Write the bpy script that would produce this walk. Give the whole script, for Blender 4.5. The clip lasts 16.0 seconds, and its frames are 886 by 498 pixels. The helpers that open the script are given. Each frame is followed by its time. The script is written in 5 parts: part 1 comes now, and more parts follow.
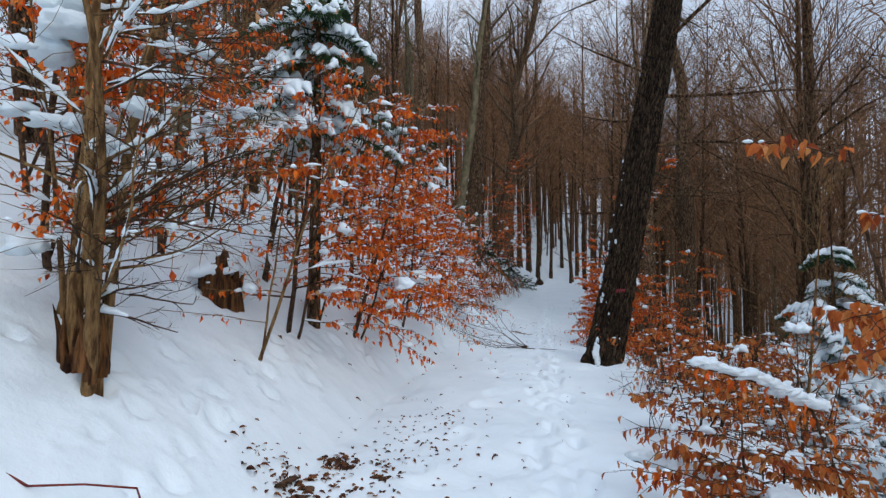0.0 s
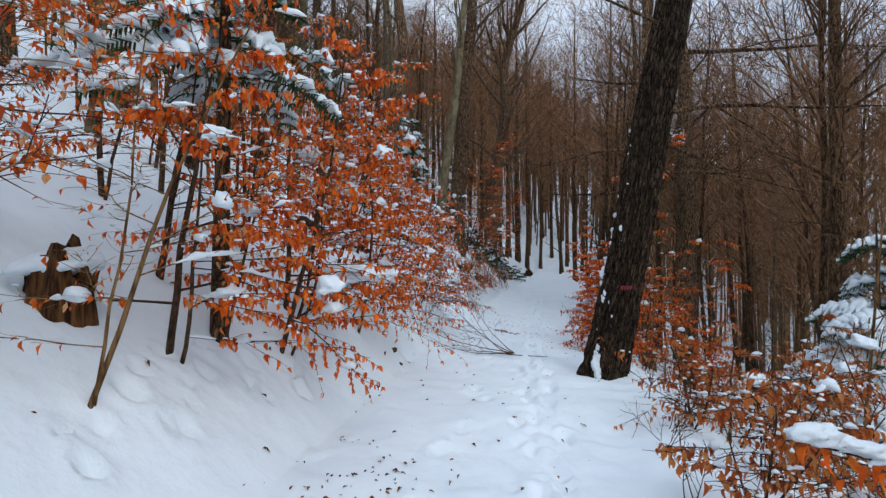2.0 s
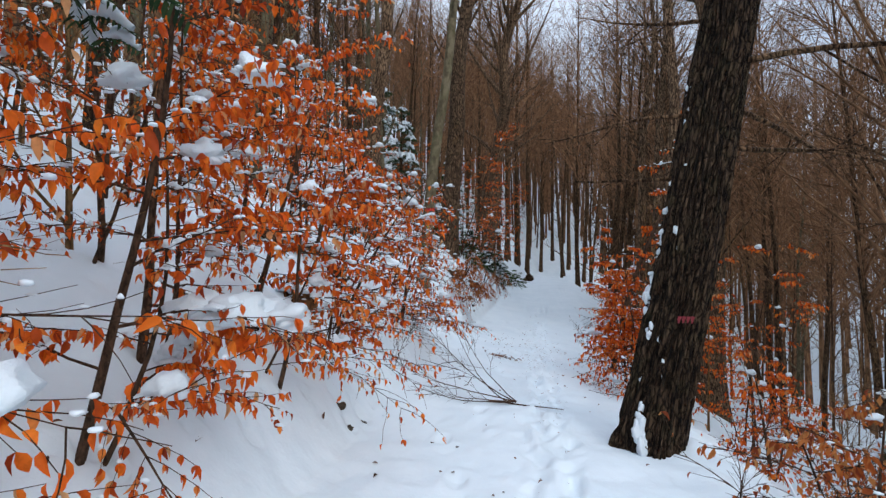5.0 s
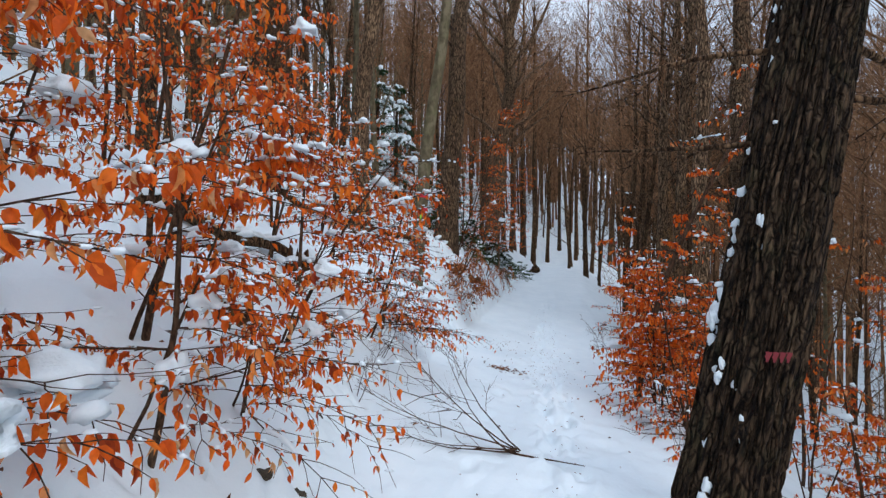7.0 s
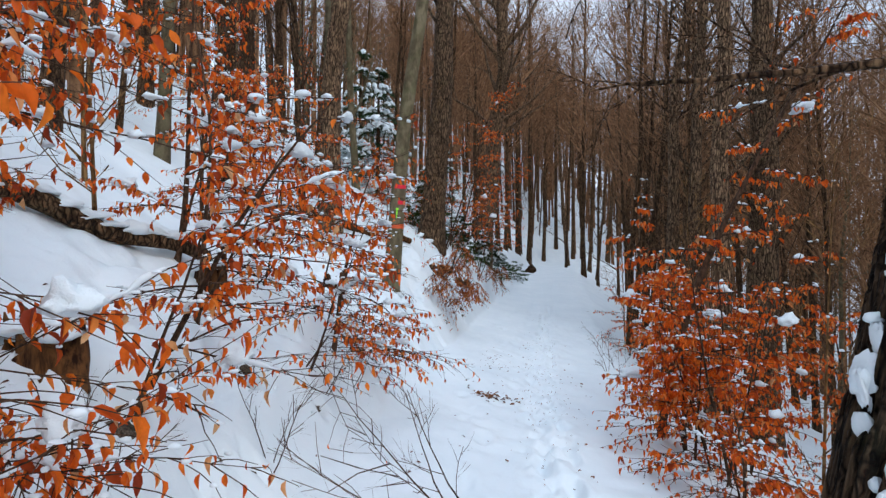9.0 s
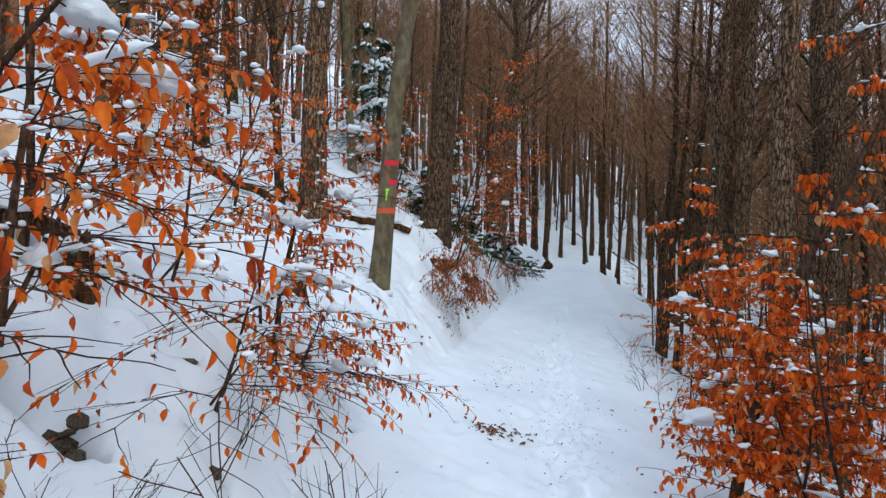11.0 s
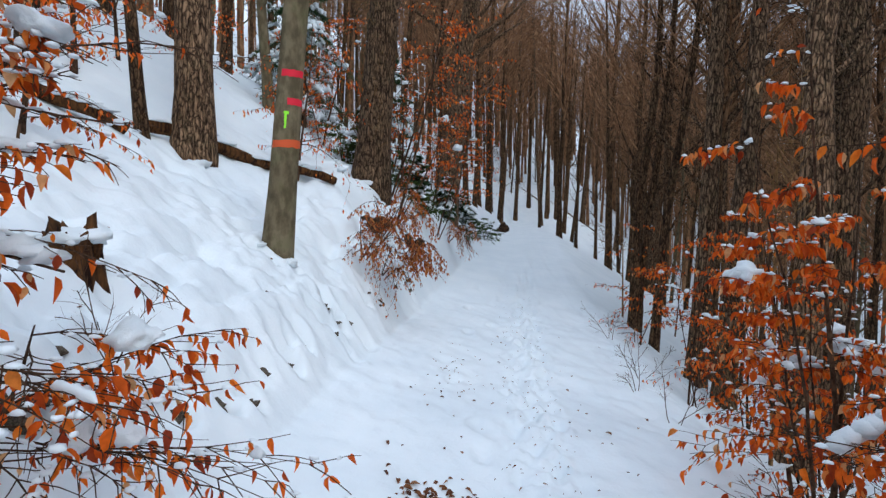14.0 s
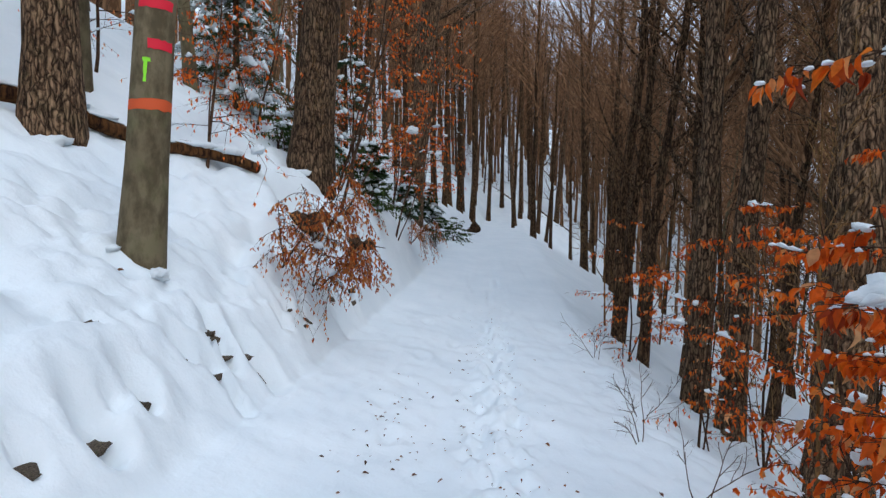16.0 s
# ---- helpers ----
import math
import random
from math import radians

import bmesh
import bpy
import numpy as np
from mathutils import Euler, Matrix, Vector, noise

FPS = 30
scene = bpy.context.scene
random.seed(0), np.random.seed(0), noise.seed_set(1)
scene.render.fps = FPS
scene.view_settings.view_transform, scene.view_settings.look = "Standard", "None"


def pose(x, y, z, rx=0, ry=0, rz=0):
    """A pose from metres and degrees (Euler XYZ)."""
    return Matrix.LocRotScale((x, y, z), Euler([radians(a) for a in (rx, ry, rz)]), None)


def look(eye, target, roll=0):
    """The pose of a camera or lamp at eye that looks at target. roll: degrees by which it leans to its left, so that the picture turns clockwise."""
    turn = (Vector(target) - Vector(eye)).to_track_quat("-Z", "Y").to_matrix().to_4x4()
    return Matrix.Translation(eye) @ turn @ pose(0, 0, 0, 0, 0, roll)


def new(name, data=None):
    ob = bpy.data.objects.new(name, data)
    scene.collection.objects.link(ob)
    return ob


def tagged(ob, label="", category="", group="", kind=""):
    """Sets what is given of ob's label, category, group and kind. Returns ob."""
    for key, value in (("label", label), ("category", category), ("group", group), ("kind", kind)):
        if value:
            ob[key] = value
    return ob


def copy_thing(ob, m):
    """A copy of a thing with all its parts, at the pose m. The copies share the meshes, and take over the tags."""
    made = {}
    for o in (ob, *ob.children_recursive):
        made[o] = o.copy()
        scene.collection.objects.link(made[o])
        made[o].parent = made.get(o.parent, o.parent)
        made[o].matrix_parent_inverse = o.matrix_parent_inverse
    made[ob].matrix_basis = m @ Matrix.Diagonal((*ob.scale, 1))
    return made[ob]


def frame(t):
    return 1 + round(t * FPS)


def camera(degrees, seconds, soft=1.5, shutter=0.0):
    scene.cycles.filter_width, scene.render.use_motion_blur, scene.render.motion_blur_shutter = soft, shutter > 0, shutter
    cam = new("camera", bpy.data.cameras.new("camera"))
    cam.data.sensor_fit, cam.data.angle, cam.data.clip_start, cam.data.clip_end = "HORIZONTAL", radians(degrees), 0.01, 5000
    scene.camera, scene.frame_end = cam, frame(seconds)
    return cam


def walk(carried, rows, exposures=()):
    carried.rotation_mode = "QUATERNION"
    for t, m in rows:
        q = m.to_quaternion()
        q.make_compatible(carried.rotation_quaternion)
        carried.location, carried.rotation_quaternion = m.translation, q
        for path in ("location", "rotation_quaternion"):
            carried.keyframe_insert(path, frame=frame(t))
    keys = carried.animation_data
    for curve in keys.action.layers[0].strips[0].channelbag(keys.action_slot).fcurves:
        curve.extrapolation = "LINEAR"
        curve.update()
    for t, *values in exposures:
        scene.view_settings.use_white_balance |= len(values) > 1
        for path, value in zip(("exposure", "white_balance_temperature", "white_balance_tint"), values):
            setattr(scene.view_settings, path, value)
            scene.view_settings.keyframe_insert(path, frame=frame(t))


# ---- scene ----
cam = camera(80.8, 16.0, soft=1.4)
PATH = [
    (0, (0.214, -0.717, 1.375), (-0.144, 1.248, 1.487), 0.1),
    (0.5, (0.223, -0.288, 1.406), (-0.124, 1.679, 1.516), 0.2),
    (1, (0.229, 0.088, 1.391), (-0.098, 2.059, 1.495), 0.2),
    (1.5, (0.194, 0.49, 1.451), (-0.12, 2.463, 1.543), 0.2),
    (2, (0.234, 0.913, 1.44), (-0.086, 2.886, 1.512), 0.2),
    (2.5, (0.244, 1.27, 1.488), (-0.068, 3.245, 1.551), 0.4),
    (3, (0.192, 1.688, 1.518), (-0.117, 3.662, 1.601), 0.4),
    (3.5, (0.195, 2.095, 1.494), (-0.124, 4.067, 1.582), 0.5),
    (4, (0.181, 2.484, 1.537), (-0.135, 4.456, 1.628), 0.5),
    (6.5, (0.081, 4.431, 1.703), (-0.243, 6.404, 1.745), 0.7),
    (7, (0.111, 4.857, 1.741), (-0.226, 6.828, 1.774), 0.6),
    (7.5, (0.088, 5.264, 1.723), (-0.245, 7.236, 1.733), 0.6),
    (8, (0.075, 5.679, 1.779), (-0.256, 7.651, 1.789), 0.7),
    (8.5, (0.139, 6.102, 1.778), (-0.195, 8.074, 1.807), 0.5),
    (9, (0.14, 6.491, 1.788), (-0.183, 8.464, 1.816), 0.4),
    (11.5, (0.116, 8.602, 1.718), (-0.272, 10.564, 1.717), 1.1),
    (12, (0.135, 8.967, 1.766), (-0.242, 10.931, 1.751), 0.8),
    (12.5, (0.063, 9.375, 1.73), (-0.283, 11.345, 1.695), 0.9),
    (13, (0.059, 9.768, 1.64), (-0.251, 11.743, 1.569), 1.0),
    (13.5, (0.063, 10.144, 1.648), (-0.192, 12.126, 1.559), 1.2),
    (14, (-0.015, 10.517, 1.596), (-0.218, 12.503, 1.472), 1.2),
    (14.5, (-0.025, 10.89, 1.555), (-0.205, 12.877, 1.405), 1.3),
    (15, (0.027, 11.298, 1.579), (-0.129, 13.289, 1.464), 1.1),
    (15.5, (0.066, 11.721, 1.548), (-0.054, 13.714, 1.444), 1.0),
    (16, (0.158, 12.116, 1.521), (0.051, 14.109, 1.404), 0.9),
]
walk(cam, [(t, look(eye, target, roll)) for t, eye, target, roll in PATH],
     [(0, 0.27), (3.5, 0.46), (7, 0.60), (9, 0.69), (12.5, 0.71), (16, 0.58)])

# ---- light ----
SUN_EL, SUN_ROT = 36.0, 138.0
world = bpy.data.worlds.new("overcast_sky")
scene.world = world
world.use_nodes = True
wn, wl = world.node_tree.nodes, world.node_tree.links
wn.clear()
w_out = wn.new("ShaderNodeOutputWorld")
w_bg = wn.new("ShaderNodeBackground")
w_bg.inputs["Strength"].default_value = 0.13
w_sky = wn.new("ShaderNodeTexSky")
w_sky.sky_type = 'NISHITA'
w_sky.sun_disc = False
w_sky.sun_elevation, w_sky.sun_rotation = radians(SUN_EL), radians(SUN_ROT)
w_sky.dust_density, w_sky.air_density = 2.0, 1.0
w_noise = wn.new("ShaderNodeTexNoise")
w_noise.inputs["Scale"].default_value = 3.0
w_noise.inputs["Detail"].default_value = 6.0
w_ramp = wn.new("ShaderNodeValToRGB")
w_ramp.color_ramp.elements[0].position, w_ramp.color_ramp.elements[0].color = 0.3, (3.9, 4.66, 5.85, 1)
w_ramp.color_ramp.elements[1].position, w_ramp.color_ramp.elements[1].color = 0.7, (6.2, 6.8, 7.65, 1)
w_mix = wn.new("ShaderNodeMix")
w_mix.data_type = 'RGBA'
w_mix.inputs[0].default_value = 0.72
wl.new(w_sky.outputs[0], w_mix.inputs[6])
wl.new(w_noise.outputs["Fac"], w_ramp.inputs[0])
wl.new(w_ramp.outputs[0], w_mix.inputs[7])
w_co = wn.new("ShaderNodeTexCoord")
w_sep = wn.new("ShaderNodeSeparateXYZ")
wl.new(w_co.outputs["Generated"], w_sep.inputs[0])
w_up = wn.new("ShaderNodeMapRange")
w_up.inputs[1].default_value, w_up.inputs[2].default_value = 0.0, 1.0
w_up.inputs[3].default_value, w_up.inputs[4].default_value = 0.19, 1.95
wl.new(w_sep.outputs[2], w_up.inputs[0])
w_mul = wn.new("ShaderNodeVectorMath")
w_mul.operation = 'SCALE'
wl.new(w_mix.outputs[2], w_mul.inputs[0])
wl.new(w_up.outputs[0], w_mul.inputs["Scale"])
wl.new(w_mul.outputs[0], w_bg.inputs["Color"])
wl.new(w_bg.outputs[0], w_out.inputs["Surface"])
sun_data = bpy.data.lights.new("sun", 'SUN')
sun_data.energy, sun_data.angle, sun_data.color = 0.45, radians(35), (1.0, 0.98, 0.96)
sun = new("sun", sun_data)
az = radians(SUN_ROT)
sun_dir = Vector((math.sin(az) * math.cos(radians(SUN_EL)), math.cos(az) * math.cos(radians(SUN_EL)), math.sin(radians(SUN_EL))))
sun.matrix_world = look(sun_dir * 50, (0, 0, 0))


# ---- materials ----
def material(name, rough=0.8, spec=0.3):
    m = bpy.data.materials.new(name)
    m.use_nodes = True
    b = m.node_tree.nodes["Principled BSDF"]
    b.inputs["Roughness"].default_value = rough
    b.inputs["Specular IOR Level"].default_value = spec
    return m, m.node_tree.nodes, m.node_tree.links, b


def ramp(nodes, stops):
    r = nodes.new("ShaderNodeValToRGB")
    els = r.color_ramp.elements
    while len(els) < len(stops):
        els.new(0.5)
    for e, (p, c) in zip(els, stops):
        e.position, e.color = p, (*c, 1)
    return r


def noise_tex(nodes, links, coord, scale, detail=4.0, stretch=None, rough=0.55):
    n = nodes.new("ShaderNodeTexNoise")
    n.inputs["Scale"].default_value = scale
    n.inputs["Detail"].default_value = detail
    n.inputs["Roughness"].default_value = rough
    if stretch:
        mp = nodes.new("ShaderNodeMapping")
        mp.inputs["Scale"].default_value = stretch
        links.new(coord, mp.inputs["Vector"])
        links.new(mp.outputs[0], n.inputs["Vector"])
    else:
        links.new(coord, n.inputs["Vector"])
    return n


def bump(nodes, links, b, heights):
    last = None
    for sock, strength, dist in heights:
        bp = nodes.new("ShaderNodeBump")
        bp.inputs["Strength"].default_value = strength
        bp.inputs["Distance"].default_value = dist
        links.new(sock, bp.inputs["Height"])
        if last:
            links.new(last.outputs[0], bp.inputs["Normal"])
        last = bp
    links.new(last.outputs[0], b.inputs["Normal"])


def snow_material(name):
    m, n, l, b = material(name, 0.55, 0.25)
    co = n.new("ShaderNodeTexCoord").outputs["Object"]
    big = noise_tex(n, l, co, 1.3, 5)
    fine = noise_tex(n, l, co, 60, 3)
    mid = noise_tex(n, l, co, 9, 5)
    r = ramp(n, [(0.3, (0.675, 0.755, 0.80)), (0.7, (0.755, 0.825, 0.86))])
    l.new(big.outputs["Fac"], r.inputs[0])
    l.new(r.outputs[0], b.inputs["Base Color"])
    bump(n, l, b, [(mid.outputs["Fac"], 0.35, 0.03), (fine.outputs["Fac"], 0.3, 0.006)])
    return m


def bark_material(name, dark, light, zs=0.18, scale=22.0, moss=0.0, depth=0.02, plates=0.0):
    m, n, l, b = material(name, 0.9, 0.15)
    co = n.new("ShaderNodeTexCoord").outputs["Object"]
    ridges = noise_tex(n, l, co, scale, 5, (1, 1, zs), 0.6)
    patch = noise_tex(n, l, co, 1.7, 3)
    r = ramp(n, [(0.40, dark), (0.60, light)])
    l.new(ridges.outputs["Fac"], r.inputs[0])
    tint = n.new("ShaderNodeMix")
    tint.data_type, tint.blend_type = 'RGBA', 'MULTIPLY'
    tint.inputs[0].default_value = 0.6
    r2 = ramp(n, [(0.35, (0.62, 0.58, 0.55)), (0.65, (1.0, 1.0, 1.0))])
    l.new(patch.outputs["Fac"], r2.inputs[0])
    l.new(r.outputs[0], tint.inputs[6])
    l.new(r2.outputs[0], tint.inputs[7])
    out = tint.outputs[2]
    info = n.new("ShaderNodeObjectInfo")
    vary = n.new("ShaderNodeHueSaturation")
    mr = n.new("ShaderNodeMapRange")
    mr.inputs[3].default_value, mr.inputs[4].default_value = 0.75, 1.25
    l.new(info.outputs["Random"], mr.inputs[0])
    l.new(mr.outputs[0], vary.inputs["Value"])
    l.new(out, vary.inputs["Color"])
    out = vary.outputs[0]
    if moss:
        mn = noise_tex(n, l, co, 5, 5)
        mrp = ramp(n, [(0.5, (0, 0, 0)), (0.72, (moss, moss, moss))])
        l.new(mn.outputs["Fac"], mrp.inputs[0])
        mm = n.new("ShaderNodeMix")
        mm.data_type = 'RGBA'
        mm.inputs[7].default_value = (0.10, 0.12, 0.045, 1)
        l.new(mrp.outputs[0], mm.inputs[0])
        l.new(out, mm.inputs[6])
        out = mm.outputs[2]
    l.new(out, b.inputs["Base Color"])
    relief_ = [(ridges.outputs["Fac"], 0.7, depth)]
    if plates:
        wob = noise_tex(n, l, co, 6, 3)
        mixv = n.new("ShaderNodeVectorMath")
        mixv.operation = 'MULTIPLY_ADD'
        mixv.inputs[1].default_value = (0.12, 0.12, 0.12)
        l.new(wob.outputs["Color"], mixv.inputs[0])
        l.new(co, mixv.inputs[2])
        mp = n.new("ShaderNodeMapping")
        mp.inputs["Scale"].default_value = (1, 1, 0.22)
        l.new(mixv.outputs[0], mp.inputs["Vector"])
        vor = n.new("ShaderNodeTexVoronoi")
        vor.feature = 'DISTANCE_TO_EDGE'
        vor.inputs["Scale"].default_value = plates
        l.new(mp.outputs[0], vor.inputs["Vector"])
        crack = ramp(n, [(0.02, (0.22, 0.2, 0.19)), (0.16, (1, 1, 1))])
        l.new(vor.outputs["Distance"], crack.inputs[0])
        mc = n.new("ShaderNodeMix")
        mc.data_type, mc.blend_type = 'RGBA', 'MULTIPLY'
        mc.inputs[0].default_value = 1.0
        l.new(out, mc.inputs[6])
        l.new(crack.outputs[0], mc.inputs[7])
        l.new(mc.outputs[2], b.inputs["Base Color"])
        flat = ramp(n, [(0.0, (0, 0, 0)), (0.22, (1, 1, 1))])
        l.new(vor.outputs["Distance"], flat.inputs[0])
        relief_.append((flat.outputs[0], 1.0, 0.02))
    bump(n, l, b, relief_)
    return m


def leaf_material(name, stops):
    m, n, l, b = material(name, 0.6, 0.3)
    info = n.new("ShaderNodeObjectInfo")
    geo = n.new("ShaderNodeNewGeometry")
    add = n.new("ShaderNodeMath")
    add.operation = 'ADD'
    frac = n.new("ShaderNodeMath")
    frac.operation = 'FRACT'
    l.new(info.outputs["Random"], add.inputs[0])
    l.new(geo.outputs["Random Per Island"], add.inputs[1])
    l.new(add.outputs[0], frac.inputs[0])
    r = ramp(n, stops)
    l.new(frac.outputs[0], r.inputs[0])
    co = n.new("ShaderNodeTexCoord").outputs["Object"]
    blotch = noise_tex(n, l, co, 40, 3)
    rb = ramp(n, [(0.35, (0.6, 0.5, 0.45)), (0.6, (1, 1, 1))])
    l.new(blotch.outputs["Fac"], rb.inputs[0])
    mx = n.new("ShaderNodeMix")
    mx.data_type, mx.blend_type = 'RGBA', 'MULTIPLY'
    mx.inputs[0].default_value = 0.5
    l.new(r.outputs[0], mx.inputs[6])
    l.new(rb.outputs[0], mx.inputs[7])
    l.new(mx.outputs[2], b.inputs["Base Color"])
    tr = n.new("ShaderNodeBsdfTranslucent")
    l.new(mx.outputs[2], tr.inputs["Color"])
    ms = n.new("ShaderNodeMixShader")
    ms.inputs[0].default_value = 0.55
    out = n["Material Output"]
    l.new(b.outputs[0], ms.inputs[1])
    l.new(tr.outputs[0], ms.inputs[2])
    l.new(ms.outputs[0], out.inputs["Surface"])
    return m


SNOW = snow_material("snow")
SNOW_LUMP = snow_material("snow_clump")
BARK_OAK = bark_material("furrowed_bark", (0.012, 0.007, 0.005), (0.118, 0.075, 0.044), 0.12, 40, 0.12, 0.02, 22.0)
BARK_OLD = bark_material("rough_brown_bark", (0.072, 0.043, 0.024), (0.33, 0.21, 0.125), 0.16, 36, 0.15, 0.02, 20.0)
BARK_DARK = bark_material("dark_bark", (0.050, 0.027, 0.014), (0.215, 0.125, 0.066), 0.2, 24, 0.15, 0.01, 26.0)
BARK_BEECH = bark_material("smooth_beech_bark", (0.10, 0.080, 0.047), (0.20, 0.165, 0.102), 0.5, 9, 0.35, 0.004)
BARK_TWIG = bark_material("twig_bark", (0.032, 0.018, 0.011), (0.11, 0.062, 0.037), 0.4, 40)
BARK_TAN = bark_material("tan_stem_bark", (0.075, 0.038, 0.014), (0.27, 0.158, 0.066), 0.2, 30)
WOOD_ROT = bark_material("rotten_wood", (0.022, 0.009, 0.005), (0.155, 0.068, 0.023), 0.15, 24)
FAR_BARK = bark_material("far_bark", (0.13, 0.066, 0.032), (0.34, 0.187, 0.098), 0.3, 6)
LEAF = leaf_material("dry_beech_leaf", [(0.0, (0.30, 0.04, 0.012)), (0.25, (0.70, 0.11, 0.010)), (0.6, (0.93, 0.175, 0.013)), (0.85, (0.95, 0.26, 0.025)), (0.97, (0.74, 0.42, 0.2))])
LEAF_RUST = leaf_material("rust_leaf", [(0.0, (0.30, 0.06, 0.022)), (0.5, (0.62, 0.165, 0.03)), (0.9, (0.66, 0.29, 0.09))])
LEAF_GROUND = leaf_material("fallen_leaf", [(0.0, (0.05, 0.025, 0.015)), (0.5, (0.16, 0.06, 0.03)), (0.9, (0.28, 0.12, 0.05))])
NEEDLE = leaf_material("fir_needle", [(0.0, (0.015, 0.04, 0.018)), (0.5, (0.03, 0.07, 0.025)), (0.9, (0.05, 0.10, 0.035))])
IVY = leaf_material("evergreen_leaf", [(0.0, (0.02, 0.05, 0.015)), (0.5, (0.05, 0.10, 0.025)), (0.9, (0.10, 0.15, 0.04))])
SOIL = bark_material("bare_soil", (0.02, 0.012, 0.007), (0.12, 0.065, 0.035), 1.0, 14)
STONE = bark_material("mossy_stone", (0.05, 0.04, 0.033), (0.16, 0.13, 0.10), 1.0, 8, 0.4)
PAINT_RED = material("red_paint", 0.7)
PAINT_RED[3].inputs["Base Color"].default_value = (0.70, 0.02, 0.045, 1)
PAINT_ORANGE = material("orange_paint", 0.7)
PAINT_ORANGE[3].inputs["Base Color"].default_value = (0.62, 0.10, 0.03, 1)
PAINT_GREEN = material("green_paint", 0.7)
PAINT_GREEN[3].inputs["Base Color"].default_value = (0.30, 0.85, 0.05, 1)
PAINT_FADED = material("faded_red_paint", 0.8)
PAINT_FADED[3].inputs["Base Color"].default_value = (0.17, 0.022, 0.027, 1)
PAINT_FADED = PAINT_FADED[0]
PAINT_RED, PAINT_ORANGE, PAINT_GREEN = PAINT_RED[0], PAINT_ORANGE[0], PAINT_GREEN[0]


# ---- terrain ----
def vnoise(x, y, seed=0):
    """Smooth value noise from 0 to 1 on arrays."""
    c, s = math.cos(0.7 + seed * 1.9), math.sin(0.7 + seed * 1.9)
    x, y = x * c - y * s + seed * 17.3, x * s + y * c
    xi, yi = np.floor(x).astype(np.int64), np.floor(y).astype(np.int64)
    fx, fy = x - xi, y - yi
    fx, fy = fx * fx * (3 - 2 * fx), fy * fy * (3 - 2 * fy)

    def h(a, b):
        n = (a * 374761393 + b * 668265263 + seed * 1442695041) & 0x7fffffff
        n = ((n ^ (n >> 13)) * 1274126177) & 0x7fffffff
        return ((n ^ (n >> 16)) & 0xffff) / 65535.0
    return (h(xi, yi) * (1 - fx) + h(xi + 1, yi) * fx) * (1 - fy) + (h(xi, yi + 1) * (1 - fx) + h(xi + 1, yi + 1) * fx) * fy


def domes(x, y, seed):
    """Round heaps, one to a cell: 1 at their tops, 0 between them."""
    xi, yi = np.floor(x).astype(np.int64), np.floor(y).astype(np.int64)
    best = np.full(np.shape(x), 9.0)
    for i in (-1, 0, 1):
        for j in (-1, 0, 1):
            n = ((xi + i) * 374761393 + (yi + j) * 668265263 + seed * 1442695041) & 0x7fffffff
            n = ((n ^ (n >> 13)) * 1274126177) & 0x7fffffff
            px, py = xi + i + (n & 0xff) / 255.0, yi + j + ((n >> 9) & 0xff) / 255.0
            best = np.minimum(best, (x - px) ** 2 + (y - py) ** 2)
    return np.clip(1 - best * 1.15, 0, 1)


def centre(y):
    return 2.2 * (np.clip(y - 15, 0, 45) / 35) ** 1.3


def relief(x, y):
    """Height of the snow without its small lumps."""
    u = x - centre(y)
    z = np.interp(y, [-30, 0, 6, 9.5, 13.5, 17.5, 20, 24, 30, 35, 39, 46, 56, 90, 400], [-0.3, -0.1, -0.03, 0.0, -0.12, -0.22, -0.2, -0.06, 0.42, 0.80, 0.84, 0.7, 0.9, 0.5, 0.5])
    d = np.maximum(0, -1.45 - u)
    step = np.interp(y, [0, 6, 8, 14, 17, 20, 24, 30], [0.15, 0.25, 0.45, 0.36, 0.42, 1.25, 1.2, 0.5])
    z = z + step * (1 - np.exp(-(d / 0.45) ** 1.5)) + 34 * (1 - np.exp(-0.68 * d / 34))
    cross = np.interp(y, [8, 13, 40], [0.03, 0.2, 0.1])
    z = z + cross * (np.clip(-u - 0.1, 0, 1.4) - 0.7 * np.clip(u - 0.4, 0, 1.2))
    e = np.maximum(0, u - 1.55)
    fall = -0.55 * e * (1 - np.exp(-e / 0.5))
    valley = np.where(e < 14, fall, -7.7 - 3 * (1 - np.exp(-np.maximum(e - 14, 0) / 6)))
    z = z + valley + 60 * (1 - np.exp(-np.maximum(e - 20, 0) * 0.60 / 60))
    return z + 60 * (1 - np.exp(-np.maximum(y - 56, 0) * 0.45 / 60))


